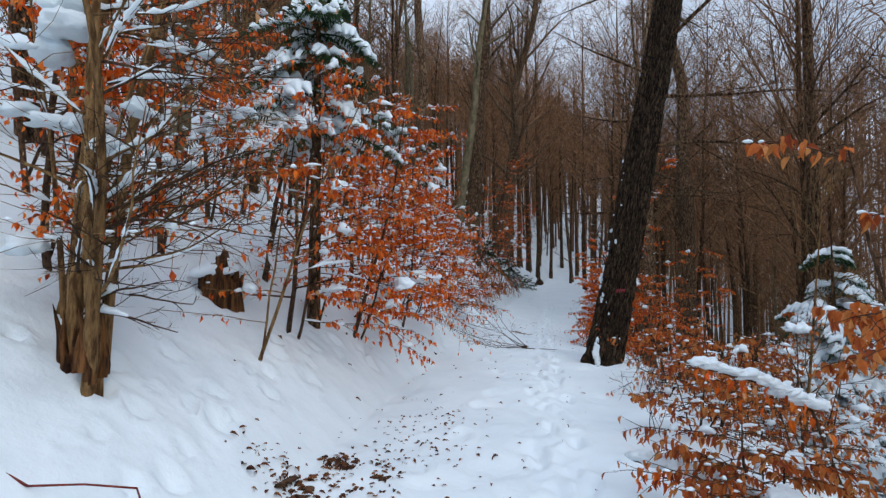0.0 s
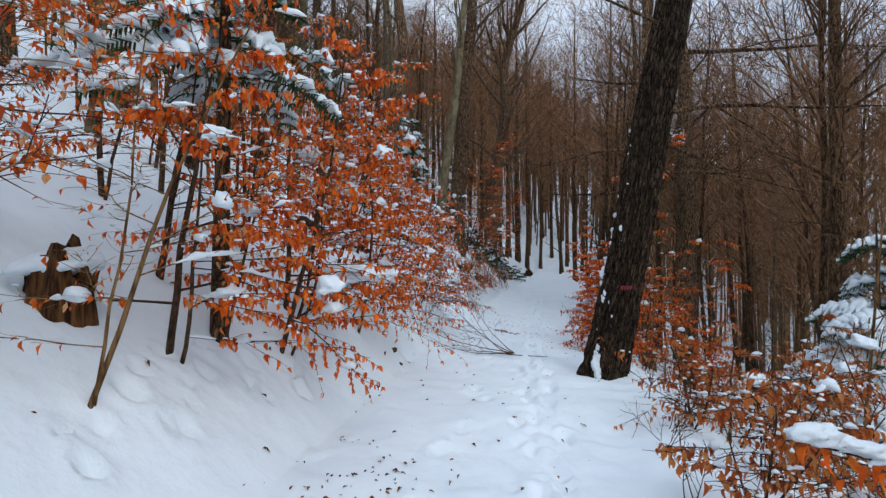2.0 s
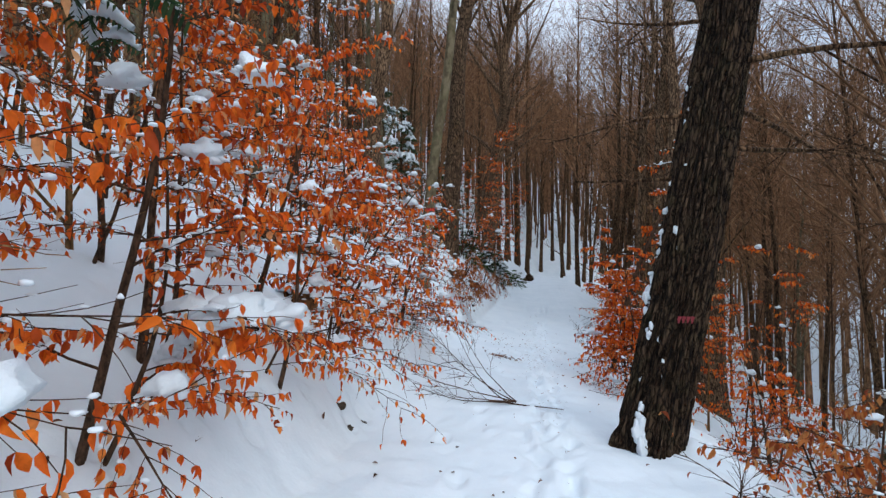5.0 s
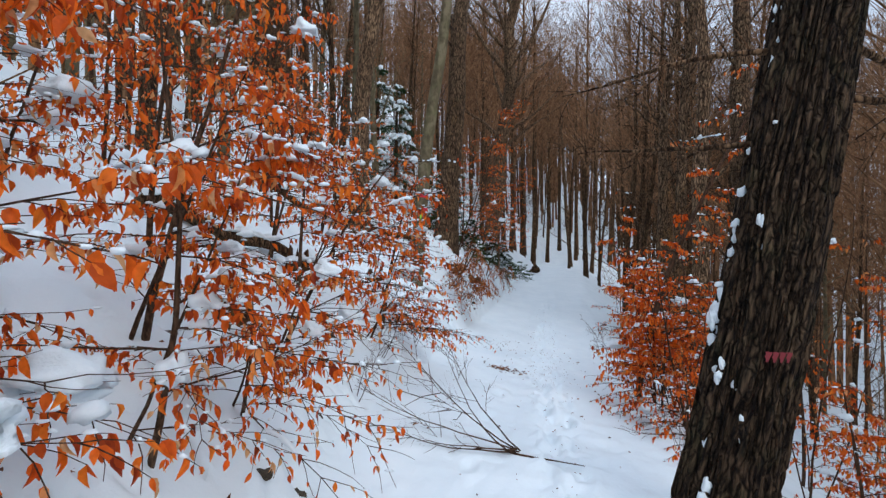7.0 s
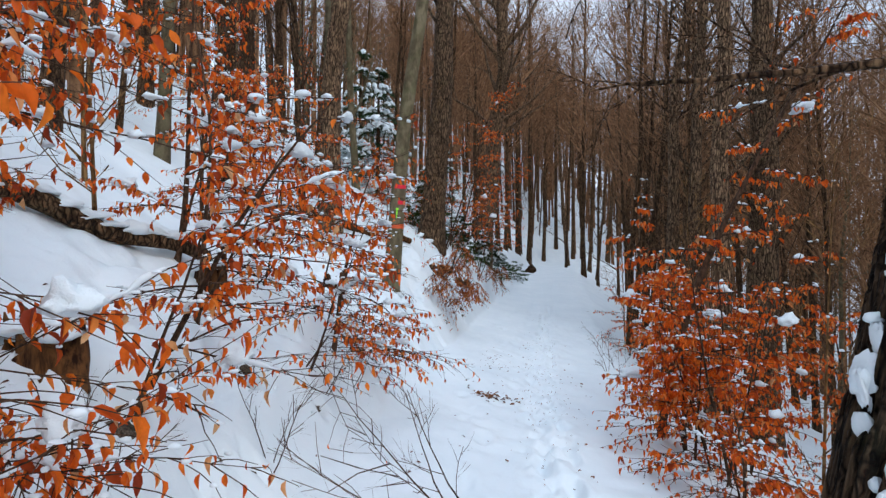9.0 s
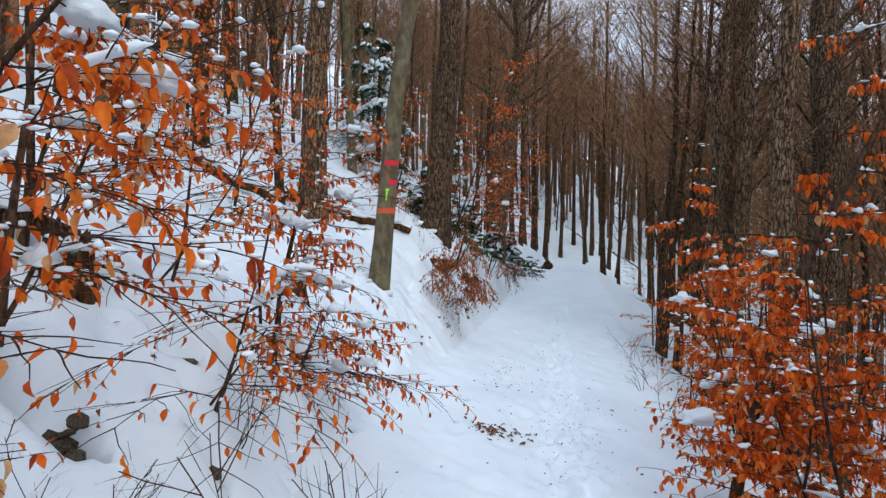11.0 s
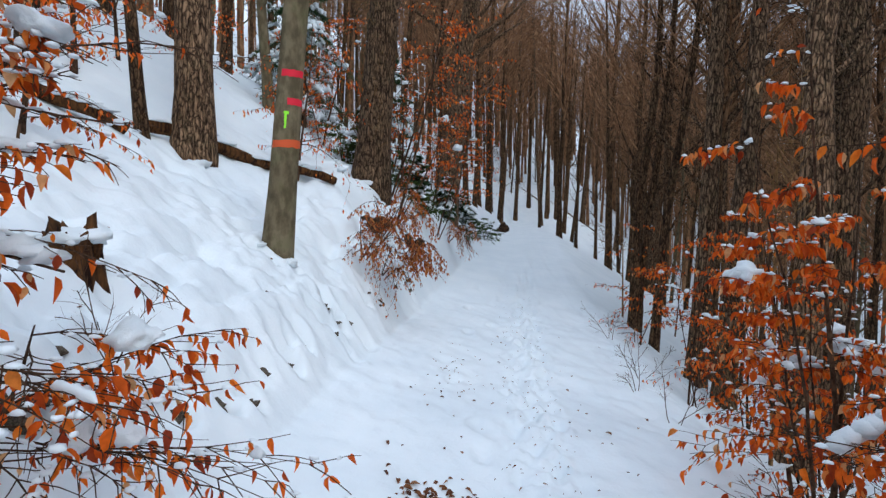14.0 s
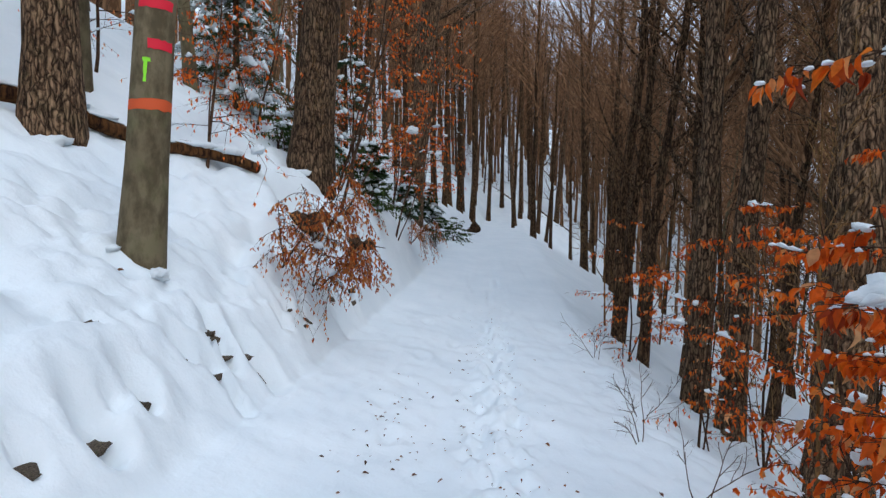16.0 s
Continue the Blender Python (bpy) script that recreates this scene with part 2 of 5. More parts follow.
def ground(x, y):
    x, y = np.asarray(x, float), np.asarray(y, float)
    u = x - centre(y)
    z = relief(x, y)
    off = np.clip((np.abs(u) - 1.3) / 0.6, 0, 1)
    near = np.clip((40 - np.abs(y)) / 20, 0, 1)
    run = x - 0.9 * np.where(u < 0, z, 0)
    wx = run + 0.22 * vnoise(x * 1.3, y * 1.3, 31) + 0.10 * vnoise(x * 4.1, y * 4.1, 33)
    wy = y + 0.22 * vnoise(x * 1.3, y * 1.3, 32) + 0.10 * vnoise(x * 4.1, y * 4.1, 34)

    pillow = domes(wx * 1.6, wy * 1.6, 1) * 0.15 + domes(wx * 3.3, wy * 3.3, 2) * 0.11 + domes(wx * 7.0, wy * 7.0, 8) * 0.045
    lump = (pillow - 0.19) * np.where(u < 0, np.interp(y, [5, 9, 12], [0.22, 0.6, 1.1]), 0.8) * (0.12 + 0.88 * np.clip((6.5 - np.abs(u)) / 2.5, 0, 1))
    hills = (vnoise(x * 0.09, y * 0.09, 3) - 0.5) * 2.2 * np.clip((np.abs(u) - 4) / 10, 0, 1)
    soft = (vnoise(x * 1.1, y * 1.1, 4) - 0.5) * 0.07 + (vnoise(x * 4, y * 4, 5) - 0.5) * 0.035 + (vnoise(x * 11, y * 7, 9) - 0.5) * 0.022
    return z + lump * off * (0.35 + 0.65 * near) + hills + soft * (1 - 0.5 * off)
# ---- end terrain ----


def gz(x, y):
    return float(ground(np.array([x]), np.array([y]))[0])


# ---- mesh tools ----
class Quads:
    """Collects quads; a triangle repeats its last corner's neighbour as a thin quad."""

    def __init__(self):
        self.v, self.f, self.n = [], [], 0

    def add(self, verts, faces):
        self.v.append(np.asarray(verts, float).reshape(-1, 3))
        self.f.append(np.asarray(faces, np.int64).reshape(-1, 4) + self.n)
        self.n += len(self.v[-1])

    def tube(self, pts, radii, sides=5, wob=0.0):
        pts, radii = np.asarray(pts, float), np.asarray(radii, float)
        k = len(pts)
        tang = np.gradient(pts, axis=0)
        tang /= np.linalg.norm(tang, axis=1)[:, None] + 1e-9
        ref = np.array([1.0, 0.2, 0.1]) if abs(tang[0][0]) < 0.8 else np.array([0.1, 1.0, 0.2])
        a = np.cross(tang, ref)
        a /= np.linalg.norm(a, axis=1)[:, None]
        b = np.cross(tang, a)
        ang = np.arange(sides) * 2 * np.pi / sides
        ring = (np.cos(ang)[None, :, None] * a[:, None, :] + np.sin(ang)[None, :, None] * b[:, None, :]) * radii[:, None, None]
        v = (pts[:, None, :] + ring).reshape(-1, 3)
        i = np.arange(k - 1)[:, None] * sides
        j = np.arange(sides)[None, :]
        q = np.stack([i + j, i + (j + 1) % sides, i + sides + (j + 1) % sides, i + sides + j], -1).reshape(-1, 4)
        self.add(v, q)

    def ribbon(self, p, q, w0, w1):
        """A fine twig as one narrow blade."""
        p, q = np.array(p), np.array(q)
        s = np.cross(q - p, np.random.normal(size=3))
        s /= np.linalg.norm(s) + 1e-9
        self.add([p - s * w0 / 2, p + s * w0 / 2, q + s * w1 / 2, q - s * w1 / 2], [(0, 1, 2, 3)])

    def mesh(self, name, mats, smooth=True):
        me = bpy.data.meshes.new(name)
        if self.n:
            v, f = np.concatenate(self.v), np.concatenate(self.f)
            me.vertices.add(len(v))
            me.vertices.foreach_set("co", v.astype(np.float32).ravel())
            me.loops.add(f.size)
            me.loops.foreach_set("vertex_index", f.astype(np.int32).ravel())
            me.polygons.add(len(f))
            me.polygons.foreach_set("loop_start", np.arange(0, f.size, 4, dtype=np.int32))
            me.polygons.foreach_set("loop_total", np.full(len(f), 4, dtype=np.int32))
            me.polygons.foreach_set("use_smooth", np.full(len(f), smooth, dtype=bool))
        for m in (mats if isinstance(mats, (list, tuple)) else [mats]):
            me.materials.append(m)
        me.update(calc_edges=True)
        me.validate()
        return me


def part(name, data, material_, parent, label=""):
    me = data if isinstance(data, bpy.types.Mesh) else data.mesh(name, material_)
    ob = new(name, me)
    ob.parent = parent
    if label:
        tagged(ob, label=label)
    return ob


def thing(name, place, label, category, group="", kind="", rz=0.0):
    ob = new(name)
    ob.empty_display_size = 0.2
    ob.matrix_basis = pose(*place, 0, 0, rz)
    return tagged(ob, label, category, group, kind)


def rnd(a, b):
    return random.uniform(a, b)


LEAF_ROWS = [(0.0, 0.06), (0.25, 0.85), (0.55, 1.0), (0.82, 0.5), (1.0, 0.03)]


def leaf_shape(length, width, curl, fold):
    """A leaf along +x, folded at its midrib and curled down: vertices and quads."""
    v, q = [], []
    for t, w in LEAF_ROWS:
        z = -curl * t * t * length
        for s in (-1, 0, 1):
            v.append((t * length, s * w * width / 2, z + abs(s) * w * fold * width))
    for i in range(len(LEAF_ROWS) - 1):
        for s in range(2):
            a = i * 3 + s
            q.append((a, a + 1, a + 4, a + 3))
    return np.array(v), np.array(q)


LEAF_SHAPES = [leaf_shape(0.075 * k, 0.042 * k * w, c, f) for k, w, c, f in ((1, 1, 0.25, 0.35), (0.85, 0.8, 0.5, 0.5), (1.1, 0.7, 0.35, 0.7), (0.75, 0.9, 0.15, 0.2), (0.95, 0.55, 0.6, 0.9))]


LEAF_LITE = [(np.stack([v[1], v[6], v[8], v[13], v[7]]), np.array([(0, 1, 3, 4), (0, 4, 3, 2)])) for v, _ in LEAF_SHAPES]


def basis(direction, roll):
    d = Vector(direction).normalized()
    side = d.cross(Vector((0, 0, 1)))
    if side.length < 1e-3:
        side = Vector((0, 1, 0))
    side.normalize()
    up = side.cross(d)
    c, s = math.cos(roll), math.sin(roll)
    y, z = side * c + up * s, up * c - side * s
    return Matrix((d, y, z)).transposed()


def blob_mesh(name, seed, mat, squash=0.6, rough=0.35, subdiv=2):
    bm = bmesh.new()
    bmesh.ops.create_icosphere(bm, subdivisions=subdiv, radius=1.0)
    for v in bm.verts:
        p = v.co.copy()
        k = 1 + rough * noise.noise(p * 1.3 + Vector((seed * 7.1, 3, 1))) + rough * 0.5 * noise.noise(p * 3.1 + Vector((1, seed * 3.3, 2)))
        v.co = Vector((p.x * k, p.y * k, p.z * k * squash * (1 if p.z > 0 else 0.55)))
    me = bpy.data.meshes.new(name)
    bm.to_mesh(me)
    bm.free()
    me.materials.append(mat)
    for p in me.polygons:
        p.use_smooth = True
    return me


def blob_arrays(seed, squash=0.6, rough=0.35, rings=7, segs=10):
    v, q = [], []
    for i in range(rings + 1):
        th = math.pi * (0.02 + 0.96 * i / rings)
        for j in range(segs):
            ph = 2 * math.pi * j / segs
            p = Vector((math.sin(th) * math.cos(ph), math.sin(th) * math.sin(ph), math.cos(th)))
            k = 1 + rough * noise.noise(p * 1.4 + Vector((seed * 7.1, 3, 1))) + rough * 0.4 * noise.noise(p * 3.3 + Vector((1, seed * 3.3, 2)))
            v.append((p.x * k, p.y * k, p.z * k * squash * (1 if p.z > 0 else 0.5)))
    for i in range(rings):
        for j in range(segs):
            q.append((i * segs + j, (i + 1) * segs + j, (i + 1) * segs + (j + 1) % segs, i * segs + (j + 1) % segs))
    return np.array(v), np.array(q)


BLOBS = [blob_arrays(i, 0.62 + 0.08 * (i % 3), 0.45, 5, 8) for i in range(6)]

BITS = [blob_arrays(30 + i, 0.8, 0.5, 4, 6) for i in range(5)]


def add_blob(buf, p, sx, sy, sz, turn=None):
    v, q = random.choice(BLOBS)
    a = rnd(0, 6.28) if turn is None else turn
    c, s = math.cos(a), math.sin(a)
    w = v * (sx, sy, sz)
    buf.add(np.stack([w[:, 0] * c - w[:, 1] * s, w[:, 0] * s + w[:, 1] * c, w[:, 2]], 1) + np.array(p), q)


def snow_ridge(buf, pts, r):
    """Snow lying along a branch: a lumpy roll that thins out at both ends."""
    line, n = [], len(pts) - 1
    for i in range(n):
        line += [pts[i].lerp(pts[i + 1], k / 3) for k in range(3)]
    line.append(pts[-1])
    m, ph = len(line), rnd(0, 50)
    rad = [r * (0.12 + math.sin(math.pi * (0.03 + 0.94 * i / (m - 1))) ** 0.6) * max(0.25, 1 + 1.3 * noise.noise(Vector((ph + i * 0.8, 0, 0)))) for i in range(m)]
    buf.tube([p + Vector((0, 0, q * 0.75)) for p, q in zip(line, rad)], rad, 6)


def curve_points(p, d, length, n, bend=0.15, lift=0.0):
    """A wandering line from p along d; lift turns it up (or down) on its way."""
    pts, d, p = [Vector(p)], Vector(d).normalized(), Vector(p)
    for _ in range(n):
        d = (d + Vector((rnd(-bend, bend), rnd(-bend, bend), rnd(-bend, bend) + lift))).normalized()
        p = p + d * (length / n)
        pts.append(p.copy())
    return pts


# ---- trees ----
def branchwork(buf, pts, radii, count, start, reach, spread, depth, lift, sides, fine=False):
    """Side branches along a line of points, and theirs in turn."""
    n = len(pts) - 1
    for i in range(count):
        t = start + (1 - start) * (i + rnd(0, 1)) / count
        k = min(int(t * n), n - 1)
        p = pts[k].lerp(pts[k + 1], t * n - k)
        r = max(radii[k] * 0.45, 0.003)
        along = (pts[k + 1] - pts[k]).normalized()
        a = rnd(0, 6.283)
        out = basis(along, a) @ Vector((math.cos(spread), math.sin(spread), 0))
        ln = reach * (1.15 - 0.7 * t) * rnd(0.6, 1.25)
        seg = 4 if depth > 1 else 3 if depth else 2
        sub = curve_points(p, out, ln, seg, 0.22, lift)
        rr = np.linspace(min(r, ln * 0.025), 0.0025 if depth else 0.0018, seg + 1)
        if depth > (1 if fine else 0):
            buf.tube(sub, rr, sides if depth > 1 else 3)
        elif depth:
            for k2 in range(seg):
                w = 2 * max(rr[k2], 0.007)
                buf.ribbon(sub[k2], sub[k2 + 1], w, w * 0.8)
        else:
            w = min(0.014, ln * 0.02)
            buf.ribbon(sub[0], sub[1], w, w * 0.8)
            buf.ribbon(sub[1], sub[2], w * 0.8, w * 0.45)
        if depth:
            branchwork(buf, sub, rr, 5, 0.2, ln * (0.5 if depth > 1 else 0.85), 0.75, depth - 1, lift, sides, fine)


AXES = []


def bare_tree(name, place, height, radius, lean, label, mat, seed, crown_from=0.35, limbs=16, reach=2.6, sides=9, flare=1.35, twig_mat=None, depth=2, fine=False):
    """A leafless tree: a tapered trunk and a crown of limbs and twigs."""
    random.seed(seed)
    top = thing(name, place, label, "tree")
    trunk, crown = Quads(), Quads()
    n = 14
    pts, p = [], Vector((0, 0, -0.4))
    sway = Vector((rnd(-0.03, 0.03), rnd(-0.03, 0.03), 0))
    for i in range(n + 1):
        t = i / n
        z = -0.4 + (height + 0.4) * t
        wig = Vector((noise.noise(Vector((seed, z * 0.25, 0))), noise.noise(Vector((z * 0.25, seed, 5))), 0)) * radius * 1.6
        pts.append(Vector((lean[0] * z, lean[1] * z, z)) + wig * min(1, t * 3) + sway * z * t)
    rad = [radius * ((1 - i / n) ** 0.75 * 0.92 + 0.08) * (1 + (flare - 1) * math.exp(-max(0, pts[i].z) / 0.35)) for i in range(n + 1)]
    trunk.tube(pts, rad, sides)
    branchwork(crown, pts, rad, limbs, crown_from, reach, 0.78, depth, 0.09, 4, fine)
    part("trunk", trunk, mat, top)
    tagged(part("crown", crown, twig_mat or mat, top), kind="stuff")
    AXES.append((pts, rad))
    return top


def sapling(name, place, stems, label, leafy=1.0, snowy=1.0, separate=0, mat=None, leaf_mat=None, seed=1, branches=9, reach=0.9, droop=-0.05, low=0.2, toward=None, leaf_size=1.0, depth=1, fan=1.15):
    """A young tree or shrub of several stems with flat-lying branches, hanging dry leaves and clumps of snow.
    stems: (height, lean x, lean y, radius) each; separate: how many of its leaves are parts of their own."""
    random.seed(seed)
    top = thing(name, place, label, "shrub" if len(stems) > 2 else "young tree")
    mat, leaf_mat = mat or BARK_TWIG, leaf_mat or LEAF
    twigs, snow, hang, caps = Quads(), Quads(), [], []
    for height, lx, ly, r in stems:
        stem = Quads()
        d = Vector((lx, ly, 1)).normalized()
        pts = curve_points((rnd(-0.08, 0.08), rnd(-0.08, 0.08), -0.15), d, height + 0.15, 10, 0.10, 0.03)
        rad = np.linspace(r, max(0.003, r * 0.15), 11)
        stem.tube(pts, rad, 7)
        part("stem", stem, mat, top)
        n = len(pts) - 1
        for i in range(branches):
            t = low + (1 - low) * (i + rnd(0, 1)) / branches
            k = min(int(t * n), n - 1)
            p = pts[k].lerp(pts[k + 1], t * n - k)
            a = rnd(0, 6.283)
            out = Vector((math.cos(a), math.sin(a), rnd(0.0, 0.5)))
            if toward and random.random() < 0.55:
                out = Vector((toward[0] + rnd(-0.5, 0.5), toward[1] + rnd(-0.6, 0.6), rnd(-0.05, 0.4)))
            ln = reach * (1.2 - 0.7 * t) * rnd(0.55, 1.3)
            sub = curve_points(p, out, ln, 6, 0.16, droop)
            rr = np.linspace(max(0.004, rad[k] * 0.4), 0.002, 7)
            twigs.tube(sub, rr, 4)
            caps += [(sub[q], (sub[q] - sub[q - 1]).normalized(), ln) for q in range(2, 6)]
            if random.random() < 0.30 * snowy and abs(out.z) < 0.5:
                q0 = random.randrange(0, 4)
                snow_ridge(snow, sub[q0:q0 + random.randrange(2, 4)], rnd(0.008, 0.018))
            for q in range(1, 7):
                for side in (-1, 1):
                    dirq = (sub[q] - sub[q - 1]).normalized()
                    flat = dirq.cross(Vector((0, 0, 1))) * side
                    tw = curve_points(sub[q], dirq + flat * rnd(0.6, fan) + Vector((0, 0, rnd(-0.2, 0.15))), ln * rnd(0.2, 0.42), 4, 0.2, droop)
                    if separate:
                        twigs.tube(tw, np.linspace(0.003, 0.0014, 5), 3)
                    else:
                        for w in range(4):
                            twigs.ribbon(tw[w], tw[w + 1], 0.006 - 0.001 * w, 0.005 - 0.001 * w)
                    hang += [(tw[w], (tw[w] - tw[w - 1]).normalized()) for w in range(1, 5)]
                    if depth > 1:
                        for w in (2, 3):
                            t3 = curve_points(tw[w], (tw[w] - tw[w - 1]).normalized() + flat * rnd(-1, 1), ln * 0.15, 2, 0.2, droop)
                            twigs.tube(t3, np.linspace(0.002, 0.0012, 3), 3)
                            hang += [(t3[-1], (t3[-1] - t3[0]).normalized())]
    tagged(part("brushwood", twigs, mat, top), kind="stuff")
    if snow.n:
        tagged(part("snow", snow, SNOW_LUMP, top, "snow lying along the branches"), kind="stuff")
    leaves, single = Quads(), []
    for p, d in hang:
        # leaves stay on some sprays and are gone from others
        keep = noise.noise(p * 1.6 + Vector((seed * 3.7, 0, 0))) * 0.9 + 0.5
        for _ in range(3):
            if random.random() > leafy * keep:
                continue
            out = (d * 0.35 + Vector((rnd(-0.6, 0.6), rnd(-0.6, 0.6), rnd(-1.5, -0.15)))).normalized()
            i, m = random.randrange(5), basis(out, rnd(-1.2, 1.2))
            k = leaf_size * rnd(0.55, 1.0)
            single.append((p, m, i, k))
    random.shuffle(single)
    for j, (p, m, i, k) in enumerate(single):
        if j < separate:
            ob = new("leaf", LEAF_MESHES[(leaf_mat.name, i)])
            ob.parent = top
            ob.matrix_basis = Matrix.Translation(p) @ m.to_4x4() @ Matrix.Scale(k, 4)
        else:
            v, q = LEAF_SHAPES[i] if separate else LEAF_LITE[i]
            mm = np.array(m) * k
            leaves.add(v @ mm.T + np.array(p), q)
    if leaves.n:
        tagged(part("leaves", leaves, leaf_mat, top), kind="stuff")
    bits = Quads()
    for p, d in random.sample(hang, min(len(hang), int((150 if separate else 50) * min(snowy, 2.0)))):
        v, q = random.choice(BITS)
        bits.add(v * np.array((rnd(0.010, 0.028), rnd(0.010, 0.022), rnd(0.008, 0.018))) + np.array(p) + (rnd(-0.02, 0.02), rnd(-0.02, 0.02), 0.004), q)
    if bits.n:
        tagged(part("snow_dusting", bits, SNOW_LUMP, top, "crumbs of snow caught on twigs and leaves"), kind="stuff")
    for p, d, ln in caps:
        if random.random() < 0.12 * snowy and abs(d.z) < 0.8:
            w = rnd(0.022, 0.045) if random.random() < 0.8 else rnd(0.05, 0.085)
            a = math.atan2(d.y, d.x)
            clump(top, p + Vector((0, 0, w * 0.3)), (w * rnd(0.9, 1.7), w * rnd(0.9, 1.3), w * rnd(0.8, 1.1)), a)
    return top


CLUMPS = [blob_mesh("snow_clump", i, SNOW_LUMP, 0.95, 0.6, 3) for i in range(7)]
CLUMPS_SMALL = [blob_mesh("snow_clump", i, SNOW_LUMP, 0.95, 0.6, 2) for i in range(7)]


def clump(parent, p, size, turn=0.0, name="snow_clump"):
    """A heap of snow lying on a twig or bough."""
    ob = new(name, random.choice(CLUMPS if max(size) > 0.07 else CLUMPS_SMALL))
    ob.parent = parent
    ob.matrix_basis = pose(*p, rnd(-12, 12), rnd(-12, 12), math.degrees(turn)) @ Matrix.Diagonal((*size, 1))
    return ob


LEAF_MESHES = {}
for lm in (LEAF, LEAF_RUST):
    for li, (lv, lq) in enumerate(LEAF_SHAPES):
        qb = Quads()
        qb.add(lv, lq)
        LEAF_MESHES[(lm.name, li)] = qb.mesh("leaf", lm)


def fir(place, height, width, label, seed, snowy=0.7, tiers=9, lowest=0.06, per=7):
    """A young fir: drooping boughs of needle sprays, each spray with its finger of snow."""
    random.seed(seed)
    top = thing("fir_tree", place, label, "tree")
    trunk = Quads()
    trunk.tube([(0, 0, -0.2), (0, 0, height * 0.5), (0, 0, height)], [height * 0.018, height * 0.012, 0.004], 7)
    part("trunk", trunk, BARK_DARK, top)
    for t in range(tiers):
        f = lowest + (1 - lowest) * t / tiers
        z = height * f
        reach = width * (1.05 - f) ** 0.85
        for b in range(per if t < tiers - 2 else 4):
            a = b * 6.283 / per + t * 0.9 + rnd(-0.35, 0.35)
            d = Vector((math.cos(a), math.sin(a), rnd(0.1, 0.4)))
            ln = reach * rnd(0.65, 1.2)
            pts = curve_points((0, 0, z + rnd(-0.12, 0.12)), d, ln, 7, 0.08, -0.16)
            bough, cap = Quads(), Quads()
            bough.tube(pts, np.linspace(0.012, 0.003, 8), 4)
            side = d.cross(Vector((0, 0, 1))).normalized()
            for k in range(1, 8):
                w = ln * 0.40 * (1 - 0.6 * k / 7) + 0.05
                for s in (-1, 1):
                    sag = rnd(0.25, 0.6)
                    tip = pts[k] + (side * s * 0.8 + d * 0.6).normalized() * w + Vector((0, 0, -sag * w))
                    mid = pts[k].lerp(tip, 0.5) + Vector((0, 0, 0.16 * w))
                    spray = [pts[k], mid, tip]
                    for e in range(8):
                        u = (e + 0.6) / 8
                        c = pts[k].lerp(mid, u * 2) if u < 0.5 else mid.lerp(tip, u * 2 - 1)
                        for s2 in (-1, 1):
                            nd = ((tip - pts[k]).normalized() * 0.6 + (d * s2 * 0.8) + Vector((0, 0, rnd(-0.5, 0.1)))).normalized()
                            m = np.array(basis(nd, rnd(-0.4, 0.4)))
                            v = np.array([(0, -0.008, 0), (0.05, -0.013, -0.004), (0.085, 0, -0.012), (0, 0.008, 0.0)])
                            bough.add(v @ m.T + np.array(c), [(0, 1, 2, 3)])
                    if random.random() < snowy:
                        snow_ridge(cap, [p + Vector((0, 0, 0.006)) for p in spray], w * rnd(0.11, 0.17) + 0.008)
            if random.random() < snowy:
                snow_ridge(cap, pts[1:], ln * 0.035 + 0.02)
            ob = part("bough", bough, NEEDLE, top)
            if cap.n:
                tagged(part("snow", cap, SNOW_LUMP, ob, "fingers of snow lying on the bough"), kind="stuff")
    return top


# ---- ground sheet ----
def axis(lo, hi, step, far, grow):
    mid = list(np.arange(lo, hi + 1e-6, step))
    s, out = step, []
    p = hi
    while p < far:
        s *= grow
        p += s
        out.append(p)
    s, p, neg = step, lo, []
    while p > -far:
        s *= grow
        p -= s
        neg.append(p)
    return np.array(neg[::-1] + mid + out)


random.seed(5)
FOOTPRINTS = []
for k in range(62):
    yy = -0.6 + k * 0.42 + rnd(-0.06, 0.06)
    FOOTPRINTS.append((float(centre(np.array(yy))) + 0.38 + (0.12 if k % 2 else -0.1) + rnd(-0.05, 0.05), yy, rnd(0.03, 0.055)))
    FOOTPRINTS.append((float(centre(np.array(yy))) + 0.30 + rnd(-0.2, 0.25), yy + 0.2, rnd(0.015, 0.035)))
    if k % 2:
        FOOTPRINTS.append((float(centre(np.array(yy))) - 0.35 + rnd(-0.35, 0.3), yy + rnd(-0.2, 0.2), rnd(0.02, 0.04)))
PITS = [(-2.1, 18.9, 0.17, 0.24), (-2.0, 18.45, 0.13, 0.18), (-2.45, 15.7, 0.13, 0.18), (-1.62, 16.35, 0.16, 0.22), (-1.72, 14.6, 0.12, 0.15), (-1.78, 15.0, 0.10, 0.14), (-1.75, 13.6, 0.12, 0.16), (-1.8, 13.2, 0.10, 0.14), (-2.2, 9.15, 0.16, 0.2), (-2.15, 10.3, 0.18, 0.2), (-2.3, 11.3, 0.16, 0.18), (-2.0, 12.4, 0.12, 0.14), (-2.19, 19.25, 0.35, 0.35), (-1.9, 16.1, 0.10, 0.13), (-1.85, 15.6, 0.09, 0.12), (-2.6, 8.4, 0.15, 0.16)]
random.seed(6)
for k in range(70):
    yy = rnd(8.0, 20.0)
    PITS.append((float(centre(np.array(yy))) - 1.5 - abs(random.gauss(0, 0.35)), yy, rnd(0.035, 0.09), rnd(0.05, 0.13)))
for k in range(70):
    yy = rnd(1.5, 8.0)
    PITS.append((-1.75 - abs(random.gauss(0, 0.5)), yy, rnd(0.03, 0.07), rnd(0.03, 0.07)))
